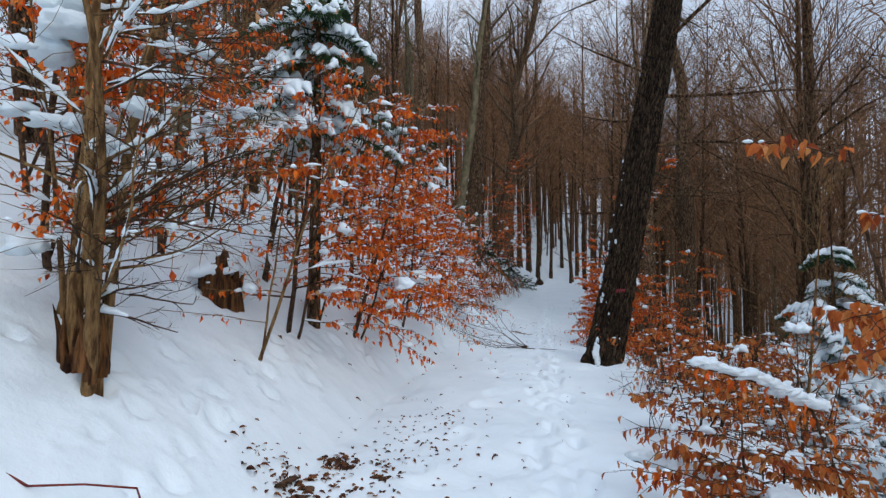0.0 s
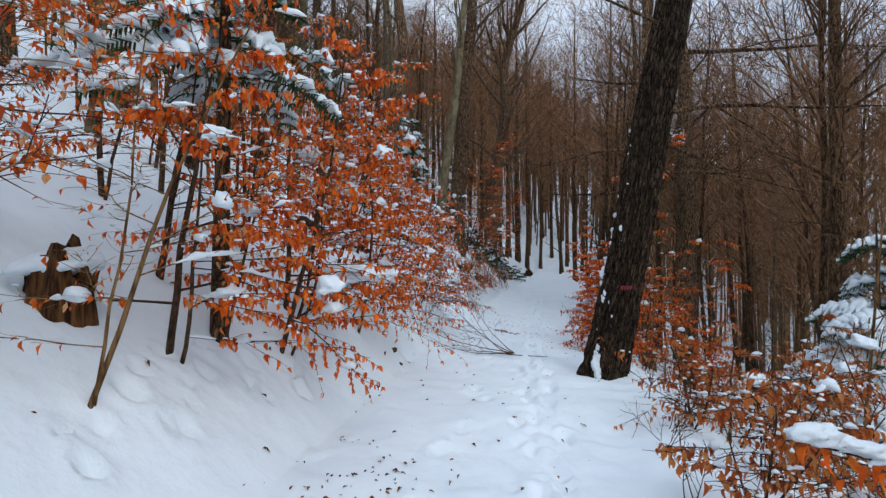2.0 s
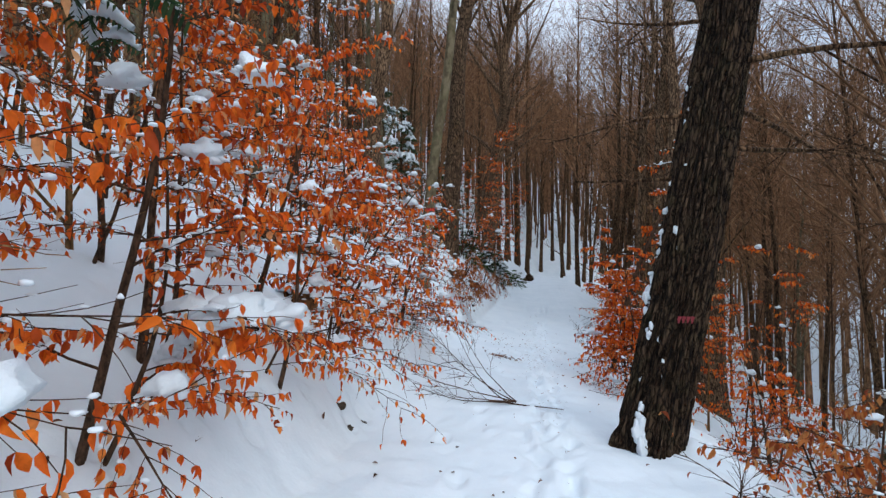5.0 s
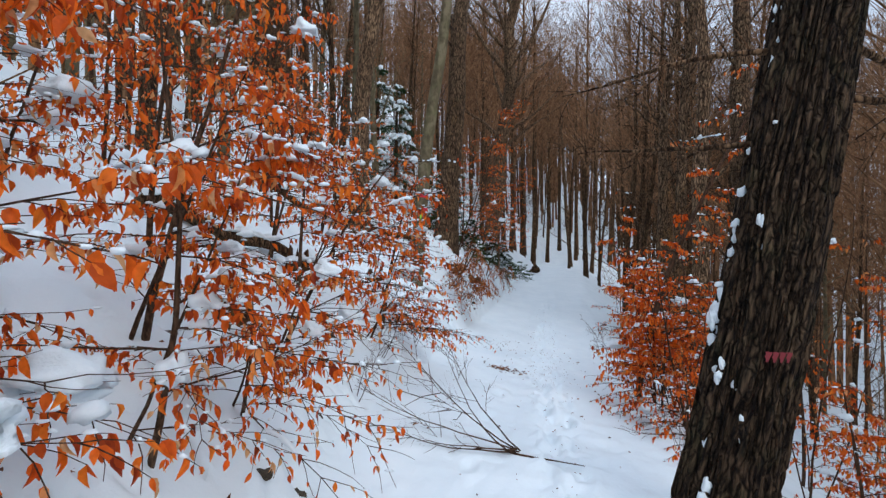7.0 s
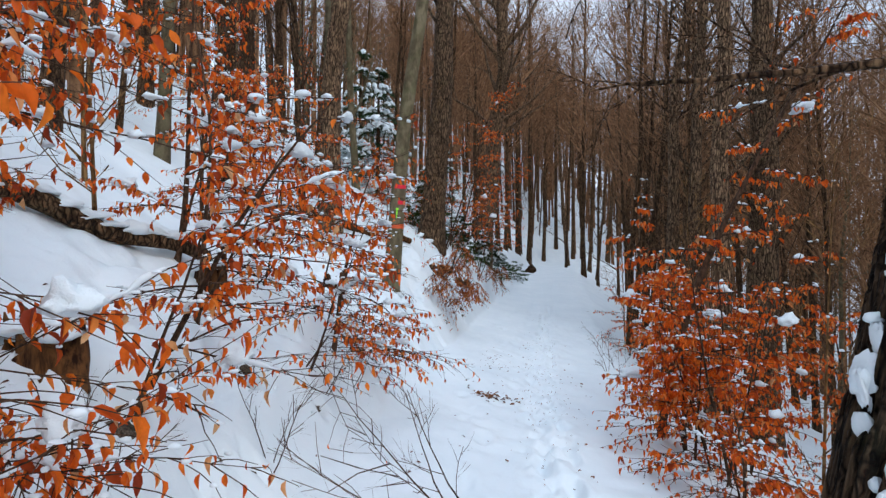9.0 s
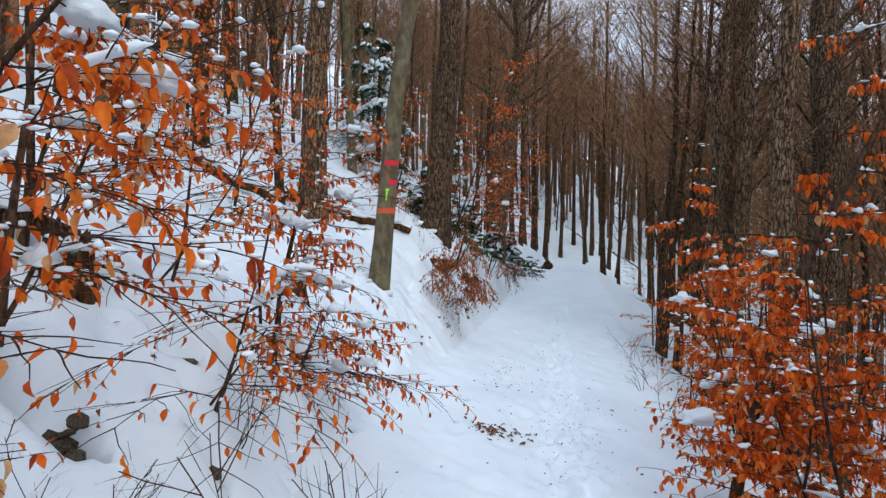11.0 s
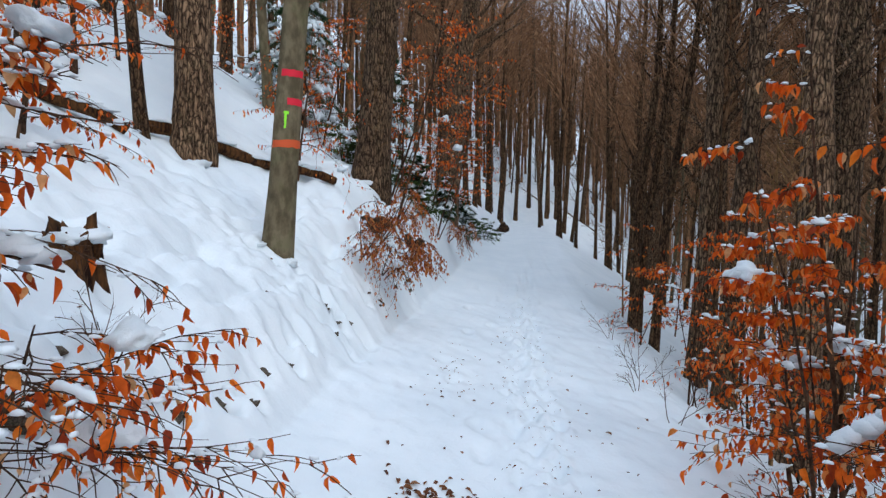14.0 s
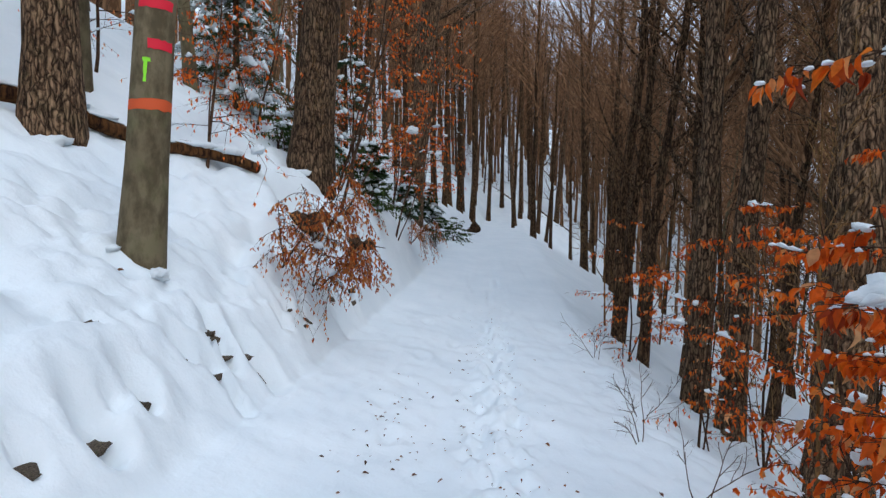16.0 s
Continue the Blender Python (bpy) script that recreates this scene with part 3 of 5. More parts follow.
gx, gy = axis(-3.1, 2.1, 0.042, 700, 1.12), axis(-0.2, 20.5, 0.045, 700, 1.11)
GX, GY = np.meshgrid(gx, gy)
GZ = ground(GX, GY)
for fx, fy, fd in FOOTPRINTS:
    i0, i1 = np.searchsorted(gx, (fx - 0.3, fx + 0.3))
    j0, j1 = np.searchsorted(gy, (fy - 0.4, fy + 0.4))
    sx, sy = GX[j0:j1, i0:i1] - fx, GY[j0:j1, i0:i1] - fy
    rr2 = (sx / 0.075) ** 2 + (sy / 0.15) ** 2
    GZ[j0:j1, i0:i1] += -fd * np.exp(-rr2 ** 2) + fd * 0.4 * np.exp(-(np.sqrt(rr2) - 1.45) ** 2 * 8)
for px, py, pr, pd in PITS:
    i0, i1 = np.searchsorted(gx, (px - 0.7, px + 0.7))
    j0, j1 = np.searchsorted(gy, (py - 0.7, py + 0.7))
    rr2 = ((GX[j0:j1, i0:i1] - px) / pr / 1.15) ** 2 + ((GY[j0:j1, i0:i1] - py) / pr / 0.9) ** 2
    GZ[j0:j1, i0:i1] += -pd * 1.4 * np.exp(-rr2 ** 2) + 0.03 * np.exp(-(np.sqrt(rr2) - 1.7) ** 2 * 5)
strip = np.exp(-((GX - centre(GY) - 0.36) / 0.26) ** 4) * np.clip((GY + 2) / 2, 0, 1) * np.clip((30 - GY) / 10, 0, 1)
GZ += strip * np.interp(GY, [0, 8, 12], [0.35, 0.5, 1.0]) * ((vnoise(GX * 12, GY * 7, 21) - 0.5) * 0.13 + (vnoise(GX * 19, GY * 15, 22) - 0.5) * 0.075 - 0.025)
sheet = Quads()
nx, ny = len(gx), len(gy)
ii, jj = np.meshgrid(np.arange(nx - 1), np.arange(ny - 1))
a0 = (jj * nx + ii).ravel()
sheet.add(np.stack([GX.ravel(), GY.ravel(), GZ.ravel()], 1), np.stack([a0, a0 + 1, a0 + nx + 1, a0 + nx], 1))
ground_ob = new("ground", sheet.mesh("ground", SNOW))
tagged(ground_ob, "snow-covered forest track between a bank and a falling slope", "ground", kind="structure")


# ---- the great oak by the track ----
def furrowed_trunk(name, place, height, radius, bend, label, seed, buttress, rings=270, sides=230):
    """A thick trunk whose bark plates and furrows are modelled."""
    random.seed(seed)
    top = thing(name, place, label, "tree")
    buf = Quads()
    zs = np.linspace(-0.5, height, rings)
    ang = np.arange(sides) * 2 * np.pi / sides
    Z, A = np.meshgrid(zs, ang, indexing="ij")
    s = A / (2 * np.pi) * 42
    wob = (vnoise(s * 0.5, Z * 1.2, seed) - 0.5) * 2.2
    plate = np.abs(((s + wob + 0.4 * np.sin(Z * 3.1)) % 1.0) - 0.5) * 2
    gap = vnoise(s * 1.3, Z * 7.0, seed + 1)
    ridge = np.clip(1.5 - plate ** 2 * 2.0, 0, 1) * np.clip(gap * 3.2 - 0.5, 0.1, 1)
    R = radius * (1 - 0.028 * np.maximum(Z, 0)) * (1 + 0.14 * np.exp(-np.maximum(Z, 0) / 0.4))
    for ba, bw, bs, bh in buttress:
        dd = np.abs((A - ba + np.pi) % (2 * np.pi) - np.pi)
        R = R + bs * np.exp(-(dd / bw) ** 2) * np.exp(-np.maximum(Z, 0) / bh)
    R = R + 0.042 * ridge - 0.022 + (vnoise(A * 2, Z * 0.8, seed + 4) - 0.5) * 0.05
    buf.add(np.stack([R * np.cos(A), R * np.sin(A), Z], -1).reshape(-1, 3),
            np.stack([(np.arange(rings - 1)[:, None] * sides + np.arange(sides)[None, :]), (np.arange(rings - 1)[:, None] * sides + (np.arange(sides)[None, :] + 1) % sides),
                      ((np.arange(rings - 1)[:, None] + 1) * sides + (np.arange(sides)[None, :] + 1) % sides), ((np.arange(rings - 1)[:, None] + 1) * sides + np.arange(sides)[None, :])], -1).reshape(-1, 4))
    ob = part("trunk", buf, BARK_OAK, top)
    ob.matrix_basis = pose(0, 0, 0, -math.degrees(math.atan(bend[1])), math.degrees(math.atan(bend[0])), 0)
    return top


OAK = (1.30, 8.50, gz(1.2, 8.5) - 0.03)
oak = furrowed_trunk("oak_tree", OAK, 9.0, 0.262, (0.19, 0.03, 0.0), "thick leaning oak with furrowed dark bark, snow stuck to one side", 11, [(3.4, 0.38, 0.09, 0.7), (4.6, 0.4, 0.06, 0.3)])
crown = Quads()
random.seed(12)
for z, a, ln, up in ((2.6, 2.9, 1.2, -0.05), (2.9, 0.2, 2.2, -0.15), (3.3, 0.5, 2.6, -0.1), (3.7, -0.4, 2.8, 0.1), (3.2, 3.2, 1.4, 0.05), (4.2, 2.7, 1.5, 0.2), (4.6, 0.1, 3.2, 0.1), (5.0, 3.6, 1.9, 0.3), (5.6, -0.8, 3.5, 0.3), (6.2, 1.2, 3.2, 0.3), (6.8, 2.2, 3.5, 0.4), (7.4, 5.0, 3.5, 0.4), (8.0, 0.5, 3.6, 0.5), (8.6, 3.0, 3.5, 0.6)):
    base = Vector((0.19 * z, 0.03 * z, z)) + Vector((math.cos(a), math.sin(a), 0)) * 0.22
    pts = curve_points(base, (math.cos(a), math.sin(a), up), ln, 8, 0.13, 0.0)
    rr = np.linspace(0.014 + ln * 0.007, 0.004, 9)
    crown.tube(pts, rr, 6)
    branchwork(crown, pts, rr, 9, 0.2, ln * 0.45, 0.8, 2, 0.02, 4)
tagged(part("crown", crown, BARK_DARK, oak), kind="stuff")
random.seed(13)
for z, a, w in ((0.1, 4.2, 0.12), (0.25, 4.0, 0.10), (0.5, 3.9, 0.09), (0.62, 3.7, 0.07), (1.1, 3.7, 0.05), (1.35, 3.3, 0.06), (1.5, 3.25, 0.08), (1.62, 3.3, 0.07), (1.75, 3.2, 0.05), (1.95, 3.3, 0.05), (2.1, 3.35, 0.045), (2.25, 3.2, 0.05), (2.42, 3.25, 0.05), (2.6, 3.3, 0.04), (3.2, 3.3, 0.05), (3.35, 3.2, 0.045), (2.0, 3.9, 0.04), (1.0, 4.1, 0.035), (0.8, 4.3, 0.03), (2.7, 3.8, 0.035)):
    r0 = 0.272 * (1 - 0.028 * z) * (1 + 0.14 * math.exp(-z / 0.4)) + 0.09 * math.exp(-((a - 3.4) / 0.38) ** 2) * math.exp(-z / 0.7) + 0.06 * math.exp(-((a - 4.6) / 0.4) ** 2) * math.exp(-z / 0.3)
    c = Vector((0.19 * z + r0 * math.cos(a), 0.03 * z + r0 * math.sin(a), z))
    for _ in range(random.choice((1, 2, 4, 5))):
        clump(oak, c + Vector((rnd(-0.03, 0.03), rnd(-0.03, 0.03), rnd(-0.12, 0.12))), (w * rnd(0.2, 0.55), w * rnd(0.2, 0.55), w * rnd(0.4, 1.5)), rnd(0, 6))


# ---- trees that can be told apart ----
def place(x, y, dz=0.0):
    return (x, y, gz(x, y) + dz)


bare_tree("oak_tree", place(5.6, 19.9), 18, 0.40, (0.01, 0.0), "tall straight oak with dark bark standing below the track", BARK_OLD, 21, 0.22, 34, 3.2, 14)
bare_tree("oak_tree", place(4.8, 22.9), 17, 0.26, (0.01, 0.0), "tall dark oak standing on the lower slope", BARK_OLD, 22, 0.22, 34, 3.2, 14)
beech = bare_tree("beech_tree", place(-2.42, 16.05, 0.0), 15, 0.155, (0.085, -0.01), "smooth grey beech with red and green forestry marks", BARK_BEECH, 23, 0.42, 14, 2.6, 20, flare=1.25)
BEECH_AXIS = AXES[-1]
bare_tree("oak_tree", place(-4.15, 17.3), 16, 0.25, (0.01, 0.02), "thick oak with rough bark on the snowy bank", BARK_OLD, 24, 0.35, 14, 2.6, 16)
bare_tree("oak_tree", place(-2.5, 20.6), 17, 0.34, (0.07, 0.0), "large leaning oak above the cut bank", BARK_OLD, 25, 0.3, 18, 3.0, 18)
bare_tree("oak_tree", place(-1.7, 27.5), 18, 0.36, (0.10, 0.0), "large leaning oak beside the far track", BARK_OLD, 26, 0.28, 46, 5.6, 14)
bare_tree("hornbeam_tree", place(3.15, 22.7), 11, 0.12, (0.03, 0.0), "slender dark tree leaning from the track edge", BARK_DARK, 27, 0.2, 20, 1.8, 9)
bare_tree("hornbeam_tree", place(3.27, 22.9), 12, 0.09, (0.09, 0.02), "slender dark tree leaning from the track edge", BARK_DARK, 28, 0.2, 18, 1.8, 9)

# ---- woods at hand: copies of a few kinds ----
KINDS = []
for k, (h, r, m) in enumerate(((15, 0.12, BARK_DARK), (17, 0.17, BARK_DARK), (12, 0.07, BARK_DARK), (14, 0.10, BARK_BEECH), (18, 0.21, BARK_OLD), (9, 0.05, BARK_TWIG), (7, 0.035, BARK_TWIG))):
    KINDS.append(bare_tree("tree", (0, 0, -60), h, r, (rnd(-0.02, 0.02), rnd(-0.02, 0.02)), "bare winter tree with a dark trunk in the woods", m, 40 + k, 0.15 if r < 0.15 else 0.3, 22 if r < 0.15 else 20, 1.6 + r * 4, 8, fine=True))
for k, (h, r) in enumerate(((16, 0.125), (14, 0.10))):
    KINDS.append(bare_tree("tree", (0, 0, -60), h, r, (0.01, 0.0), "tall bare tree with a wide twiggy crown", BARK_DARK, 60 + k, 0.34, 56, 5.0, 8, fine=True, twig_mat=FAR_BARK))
for k, h in enumerate((4.6, 3.4)):
    KINDS.append(bare_tree("tree", (0, 0, -60), h, 0.022, (0.02, 0.0), "thin bare young tree with fine brown twigs on the slope", BARK_TAN, 64 + k, 0.1, 18, 1.3, 5, fine=True))


def wood(n, area, kinds, seed, gap, keep):
    random.seed(seed)
    spots = []
    tries = 0
    while len(spots) < n and tries < 6000:
        tries += 1
        x, y = rnd(*area[0]), rnd(*area[1])
        if not keep(x, y) or any((x - a) ** 2 + (y - b) ** 2 < gap * gap for a, b in spots):
            continue
        spots.append((x, y))
        s = rnd(0.8, 1.2)
        src = KINDS[random.choice(kinds)]
        c = copy_thing(src, pose(x, y, gz(x, y), rnd(-4, 4), rnd(-4, 4), rnd(0, 360)) @ Matrix.Scale(s, 4))
        tagged(c, group="woods around the track")


def off_track(x, y, l=2.6, r=2.6):
    u = x - float(centre(np.array(y)))
    return u < -l or u > r


wood(20, ((2.6, 20), (10, 45)), (2, 2, 3, 5, 5, 6), 51, 1.2, lambda x, y: off_track(x, y, 99, 2.8 if y < 23 else 4.6) and x > 1.9 + 0.03 * y)
wood(24, ((4.5, 22), (0, 14)), (0, 1, 4, 2, 0, 5), 52, 1.2, lambda x, y: x > 3.2 + 0.25 * y or y > 9.5)
wood(40, ((-22, -3.2), (8, 48)), (0, 1, 3, 4, 2, 5), 53, 1.4, lambda x, y: off_track(x, y, 3.6, 99) and not (-6 < x and y < 20))
wood(22, ((-14, -4.0), (-1, 14)), (0, 2, 5, 6, 3), 54, 1.2, lambda x, y: True)
wood(16, ((-4, 12), (40, 62)), (1, 4, 0), 55, 1.5, lambda x, y: off_track(x, y, 2.2, 2.2))
wood(20, ((1, 17), (21, 50)), (7, 8), 58, 2.2, lambda x, y: off_track(x, y, 99, 4.2))
wood(24, ((2.4, 15), (6.5, 30)), (9, 10), 63, 0.8, lambda x, y: off_track(x, y, 99, 2.3) and (y > 10 or x > 3))
wood(12, ((-9, -2), (22, 48)), (7, 8), 59, 2.2, lambda x, y: off_track(x, y, 3.2, 99))
wood(8, ((-5, -2), (20, 46)), (9, 10), 64, 0.8, lambda x, y: off_track(x, y, 2.6, 99))
wood(9, ((7, 19), (6, 22)), (7, 8), 61, 2.4, lambda x, y: True)
wood(22, ((-10, -3.4), (2.5, 13)), (9, 10, 6), 65, 0.8, lambda x, y: True)
random.seed(62)
for x, y in ((6.3, 36.0), (-1.2, 38.0), (6.8, 43.0), (-0.6, 45.0), (6.0, 30.0), (-2.6, 33.0), (5.8, 25.6), (-1.5, 35.0), (5.8, 33.0), (6.4, 27.0), (0.2, 47.0), (4.4, 48.0), (1.6, 57.0), (2.9, 60.0), (0.3, 62.0), (4.4, 58.0), (2.1, 66.0)):
    tagged(copy_thing(KINDS[7], pose(x, y, gz(x, y), 0, 0, rnd(0, 360)) @ Matrix.Scale(rnd(0.95, 1.2) * (1.4 if y > 42 else 1), 4)), group="woods around the track")
for x, y in ((7.0, 14.4), (8.9, 17.6), (10.2, 20.2)):
    tagged(copy_thing(KINDS[8], pose(x, y, gz(x, y), rnd(-4, 4), rnd(-4, 4), rnd(0, 360)) @ Matrix.Scale(rnd(0.95, 1.25), 4)), group="woods around the track")
wood(20, ((-7, 12), (53, 74)), (1, 4, 0, 2, 5), 57, 0.9, lambda x, y: True)
wood(24, ((-12, -4.4), (12.5, 23)), (0, 2, 5, 6, 3, 1), 56, 1.1, lambda x, y: True)
for k in KINDS:
    for o in list(k.children_recursive):
        bpy.data.objects.remove(o)
    bpy.data.objects.remove(k)


# ---- far woods ----
def far_template(seed, h):
    random.seed(seed)
    b = Quads()
    r = rnd(0.09, 0.2)
    pts = curve_points((0, 0, -0.5), (rnd(-0.04, 0.04), rnd(-0.04, 0.04), 1), h, 5, 0.03, 0.02)
    rad = np.linspace(r, 0.02, 6)
    b.tube(pts, rad, 4)
    for i in range(36):
        t = rnd(0.42, 1)
        k = min(int(t * 5), 4)
        p = pts[k].lerp(pts[k + 1], t * 5 - k)
        a = rnd(0, 6.28)
        ln = rnd(1.2, 3.4) * (1.2 - 0.7 * t)
        sub = curve_points(p, (math.cos(a), math.sin(a), rnd(0.2, 1.3)), ln, 2, 0.2, 0.1)
        b.ribbon(sub[0], sub[1], 0.06, 0.05)
        b.ribbon(sub[1], sub[2], 0.05, 0.03)
        for _ in range(5):
            q = sub[0].lerp(sub[1], rnd(0.3, 1)) if random.random() < 0.4 else sub[1].lerp(sub[2], rnd(0, 1))
            e = q + Vector((rnd(-0.8, 0.8), rnd(-0.8, 0.8), rnd(-0.1, 1.0)))
            b.ribbon(q, e, 0.042, 0.02)
    return np.concatenate(b.v), np.concatenate(b.f)


FAR = [far_template(70 + i, 12 + i) for i in range(6)]
far = Quads()
random.seed(77)
count = 0
while count < 1350:
    region = random.random()
    if region < 0.43:
        x, y = rnd(14, 70), rnd(-5, 100)
    elif region < 0.65:
        x, y = rnd(-14, 30), rnd(57, 105)
    elif region < 0.86:
        x, y = rnd(-40, 60), rnd(56, 130)
    else:
        x, y = rnd(-45, -8), rnd(-4, 70)
    u = x - float(centre(np.array(y)))
    if y < 58 and -6 < u < 12:
        continue
    v, f = random.choice(FAR)
    a, s = rnd(0, 6.28), rnd(0.8, 1.3)
    c, sn = math.cos(a) * s, math.sin(a) * s
    far.add(np.stack([v[:, 0] * c - v[:, 1] * sn, v[:, 0] * sn + v[:, 1] * c, v[:, 2] * s], 1) + (x, y, gz(x, y)), f)
    count += 1
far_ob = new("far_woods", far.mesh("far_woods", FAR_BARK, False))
tagged(far_ob, "bare brown winter woods on the far hillsides", "woods", kind="stuff")


# ---- beech thicket on the bank ----
random.seed(90)
BUSH = "young beech with dry orange leaves and snow on its twigs"
for i, (x, y, h, lx, r, sep) in enumerate(((-2.31, 4.38, 2.9, 0.10, 0.03, 150), (-2.1, 5.6, 2.9, 0.18, 0.028, 150), (-2.4, 6.4, 3.6, 0.1, 0.035, 130), (-2.0, 7.4, 2.6, 0.2, 0.022, 130), (-2.6, 8.0, 3.4, 0.15, 0.03, 130), (-2.15, 9.2, 2.2, 0.3, 0.022, 150), (-2.5, 10.2, 2.6, 0.25, 0.025, 130),
                                           (-3.1, 5.2, 3.6, 0.05, 0.035, 0), (-3.3, 7.0, 3.8, 0.1, 0.03, 0), (-3.2, 9.0, 3.2, 0.1, 0.03, 0), (-2.05, 12.0, 2.1, 0.1, 0.03, 220), (-3.2, 11.0, 2.8, 0.1, 0.03, 60), (-3.6, 4.0, 3.6, 0.0, 0.03, 0), (-4.4, 6.0, 4.0, 0.0, 0.035, 0), (-4.2, 8.4, 3.6, 0.0, 0.03, 0),
                                           (-3.4, 2.6, 3.2, 0.05, 0.03, 60), (-4.6, 3.4, 3.8, 0.0, 0.03, 0), (-5.6, 4.6, 4.2, 0.0, 0.035, 0), (-4.0, 12.6, 3.0, 0.05, 0.03, 0), (-5.4, 8.0, 4.0, 0.05, 0.03, 0), (-5.2, 10.6, 3.6, 0.0, 0.03, 0), (-3.9, 14.5, 2.6, 0.05, 0.022, 0), (-5.0, 14.0, 3.4, 0.05, 0.03, 0))):
    near = y < 12
    sapling("beech_sapling", place(x, y), [(h, lx, rnd(-0.15, 0.1), r), (h * 0.7, lx + 0.25, rnd(-0.2, 0.2), r * 0.6)], BUSH, leafy=0.22 if 11.9 < y < 12.1 else (0.95 if y < 7 else 0.75 if y < 8.5 or x < -3.15 else 0.36) if near else 0.45, snowy=1.7 if y < 10 else 1.0, separate=sep, seed=100 + i, branches=13, reach=0.7 if 11.9 < y < 12.1 else 0.85 if x > -2.3 else 1.05, toward=(1, -0.1), low=0.42 if 11.9 < y < 12.1 else 0.12)

for i, (x, y, h, lf) in enumerate(((-1.95, 11.2, 0.9, 0.18), (-2.75, 11.7, 1.7, 0.3), (-1.9, 12.2, 0.5, 0.3), (-1.95, 8.2, 0.9, 0.4))):
    sapling("beech_spray", place(x, y), [(h, 0.35, rnd(-0.3, 0.1), 0.016), (h * 0.8, 0.7, rnd(-0.3, 0.2), 0.011)], "low spreading beech with orange leaves at the foot of the bank", leafy=lf, snowy=0.8, separate=130, seed=240 + i, branches=9, reach=0.95, droop=-0.07, toward=(1, -0.3), low=0.1)

# saplings with fewer leaves further along the bank
for i, (x, y, h) in enumerate(((-3.2, 18.6, 2.4), (-2.2, 22.3, 3.6), (-2.9, 24.5, 3.4), (-3.8, 21.5, 3.2), (-1.9, 25.5, 2.6), (-5.0, 19.0, 3.4), (-4.6, 24.0, 3.6), (-1.6, 29.0, 2.6), (-2.6, 31.0, 3.0), (-6.5, 16.5, 3.6), (-6.8, 21.0, 4.0))):
    sapling("beech_sapling", place(x, y), [(h, 0.1, rnd(-0.1, 0.1), 0.025), (h * 0.7, -0.1, 0.1, 0.015)], "young beech with scattered orange leaves on the bank", leafy=0.45, snowy=0.4, seed=130 + i, branches=12, reach=1.2)
for i, (x, y, h) in enumerate(((-1.95, 18.9, 1.0), (-1.7, 18.2, 0.8), (-2.0, 17.9, 0.9), (-1.35, 25.0, 0.8))):
    sapling("drooping_beech_shrub", place(x, y, 0.05), [(h, 0.7, -0.5, 0.014), (h * 0.9, 0.3, -0.9, 0.01), (h * 1.2, 1.1, -0.9, 0.01)], "drooping beech shrub with small rust leaves over the bank", leafy=0.5, snowy=0.2, seed=145 + i, branches=9, reach=0.75, droop=-0.22, toward=(0.7, -0.8), leaf_mat=LEAF_RUST, leaf_size=0.85, low=0.3)

# ---- shrubs below the track ----
for i, (x, y, h, lx, lf, sn) in enumerate(((1.95, 11.6, 2.4, -0.1, 0.8, 0.5), (1.72, 12.1, 1.6, -0.2, 0.9, 0.4), (2.3, 12.6, 3.4, 0.0, 0.6, 0.5), (2.25, 14.1, 2.6, -0.05, 0.55, 0.6), (2.6, 15.0, 2.4, -0.05, 0.55, 0.6), (2.9, 13.6, 3.6, 0.0, 0.5, 0.5), (2.0, 1.9, 2.3, 0.05, 0.7, 0.7), (1.6, 4.4, 0.9, 0.1, 0.3, 0.7), (2.1, 5.4, 1.1, 0.0, 0.25, 0.6), (1.85, 6.4, 0.9, 0.1, 0.25, 0.6), (2.5, 7.2, 1.4, 0.1, 0.3, 0.5), (2.6, 4.6, 1.4, 0.0, 0.3, 0.6), (1.55, 2.6, 0.6, -0.1, 0.6, 1.0), (2.8, 9.6, 1.6, 0.0, 0.6, 0.6),
                                           (3.3, 11.5, 3.4, 0.0, 0.45, 0.3), (3.4, 15.8, 3.6, 0.0, 0.5, 0.3), (2.6, 17.5, 2.8, 0.0, 0.35, 0.3), (3.8, 18.5, 3.4, 0.0, 0.4, 0.3), (2.7, 20.5, 2.4, 0.0, 0.3, 0.2), (4.4, 14.0, 4.0, 0.0, 0.4, 0.3), (3.5, 6.5, 2.0, 0.0, 0.4, 0.8), (3.6, 8.4, 2.2, 0.0, 0.5, 0.6), (1.75, 10.7, 0.8, -0.1, 0.5, 0.6))):
    rr = rnd(0.014, 0.024)
    sapling("beech_shrub", place(x, y), [(h, lx, rnd(-0.1, 0.1), rr), (h * 0.8, lx + 0.3, rnd(-0.3, 0.3), rr * 0.7), (h * 0.7, lx - 0.15, rnd(-0.3, 0.3), rr * 0.6)], "beech shrub with dry orange leaves at the track edge", leafy=lf, snowy=sn, separate=120 if y < 15.5 and x < 2.4 else 0, leaf_mat=LEAF if y > 9 else LEAF_RUST, seed=150 + i, branches=10, reach=0.75, low=0.15)

# beech reaching over the track edge with large bright leaves
sapling("beech_shrub", place(2.3, 14.2), [(3.6, -0.06, 0.0, 0.022), (2.8, -0.2, -0.1, 0.016), (2.2, -0.25, 0.1, 0.014)], "beech shrub with large bright orange leaves under caps of snow", leafy=0.5, snowy=0.9, separate=150, seed=181, branches=10, reach=0.55, low=0.3, toward=(-0.8, -0.2), leaf_size=1.2)
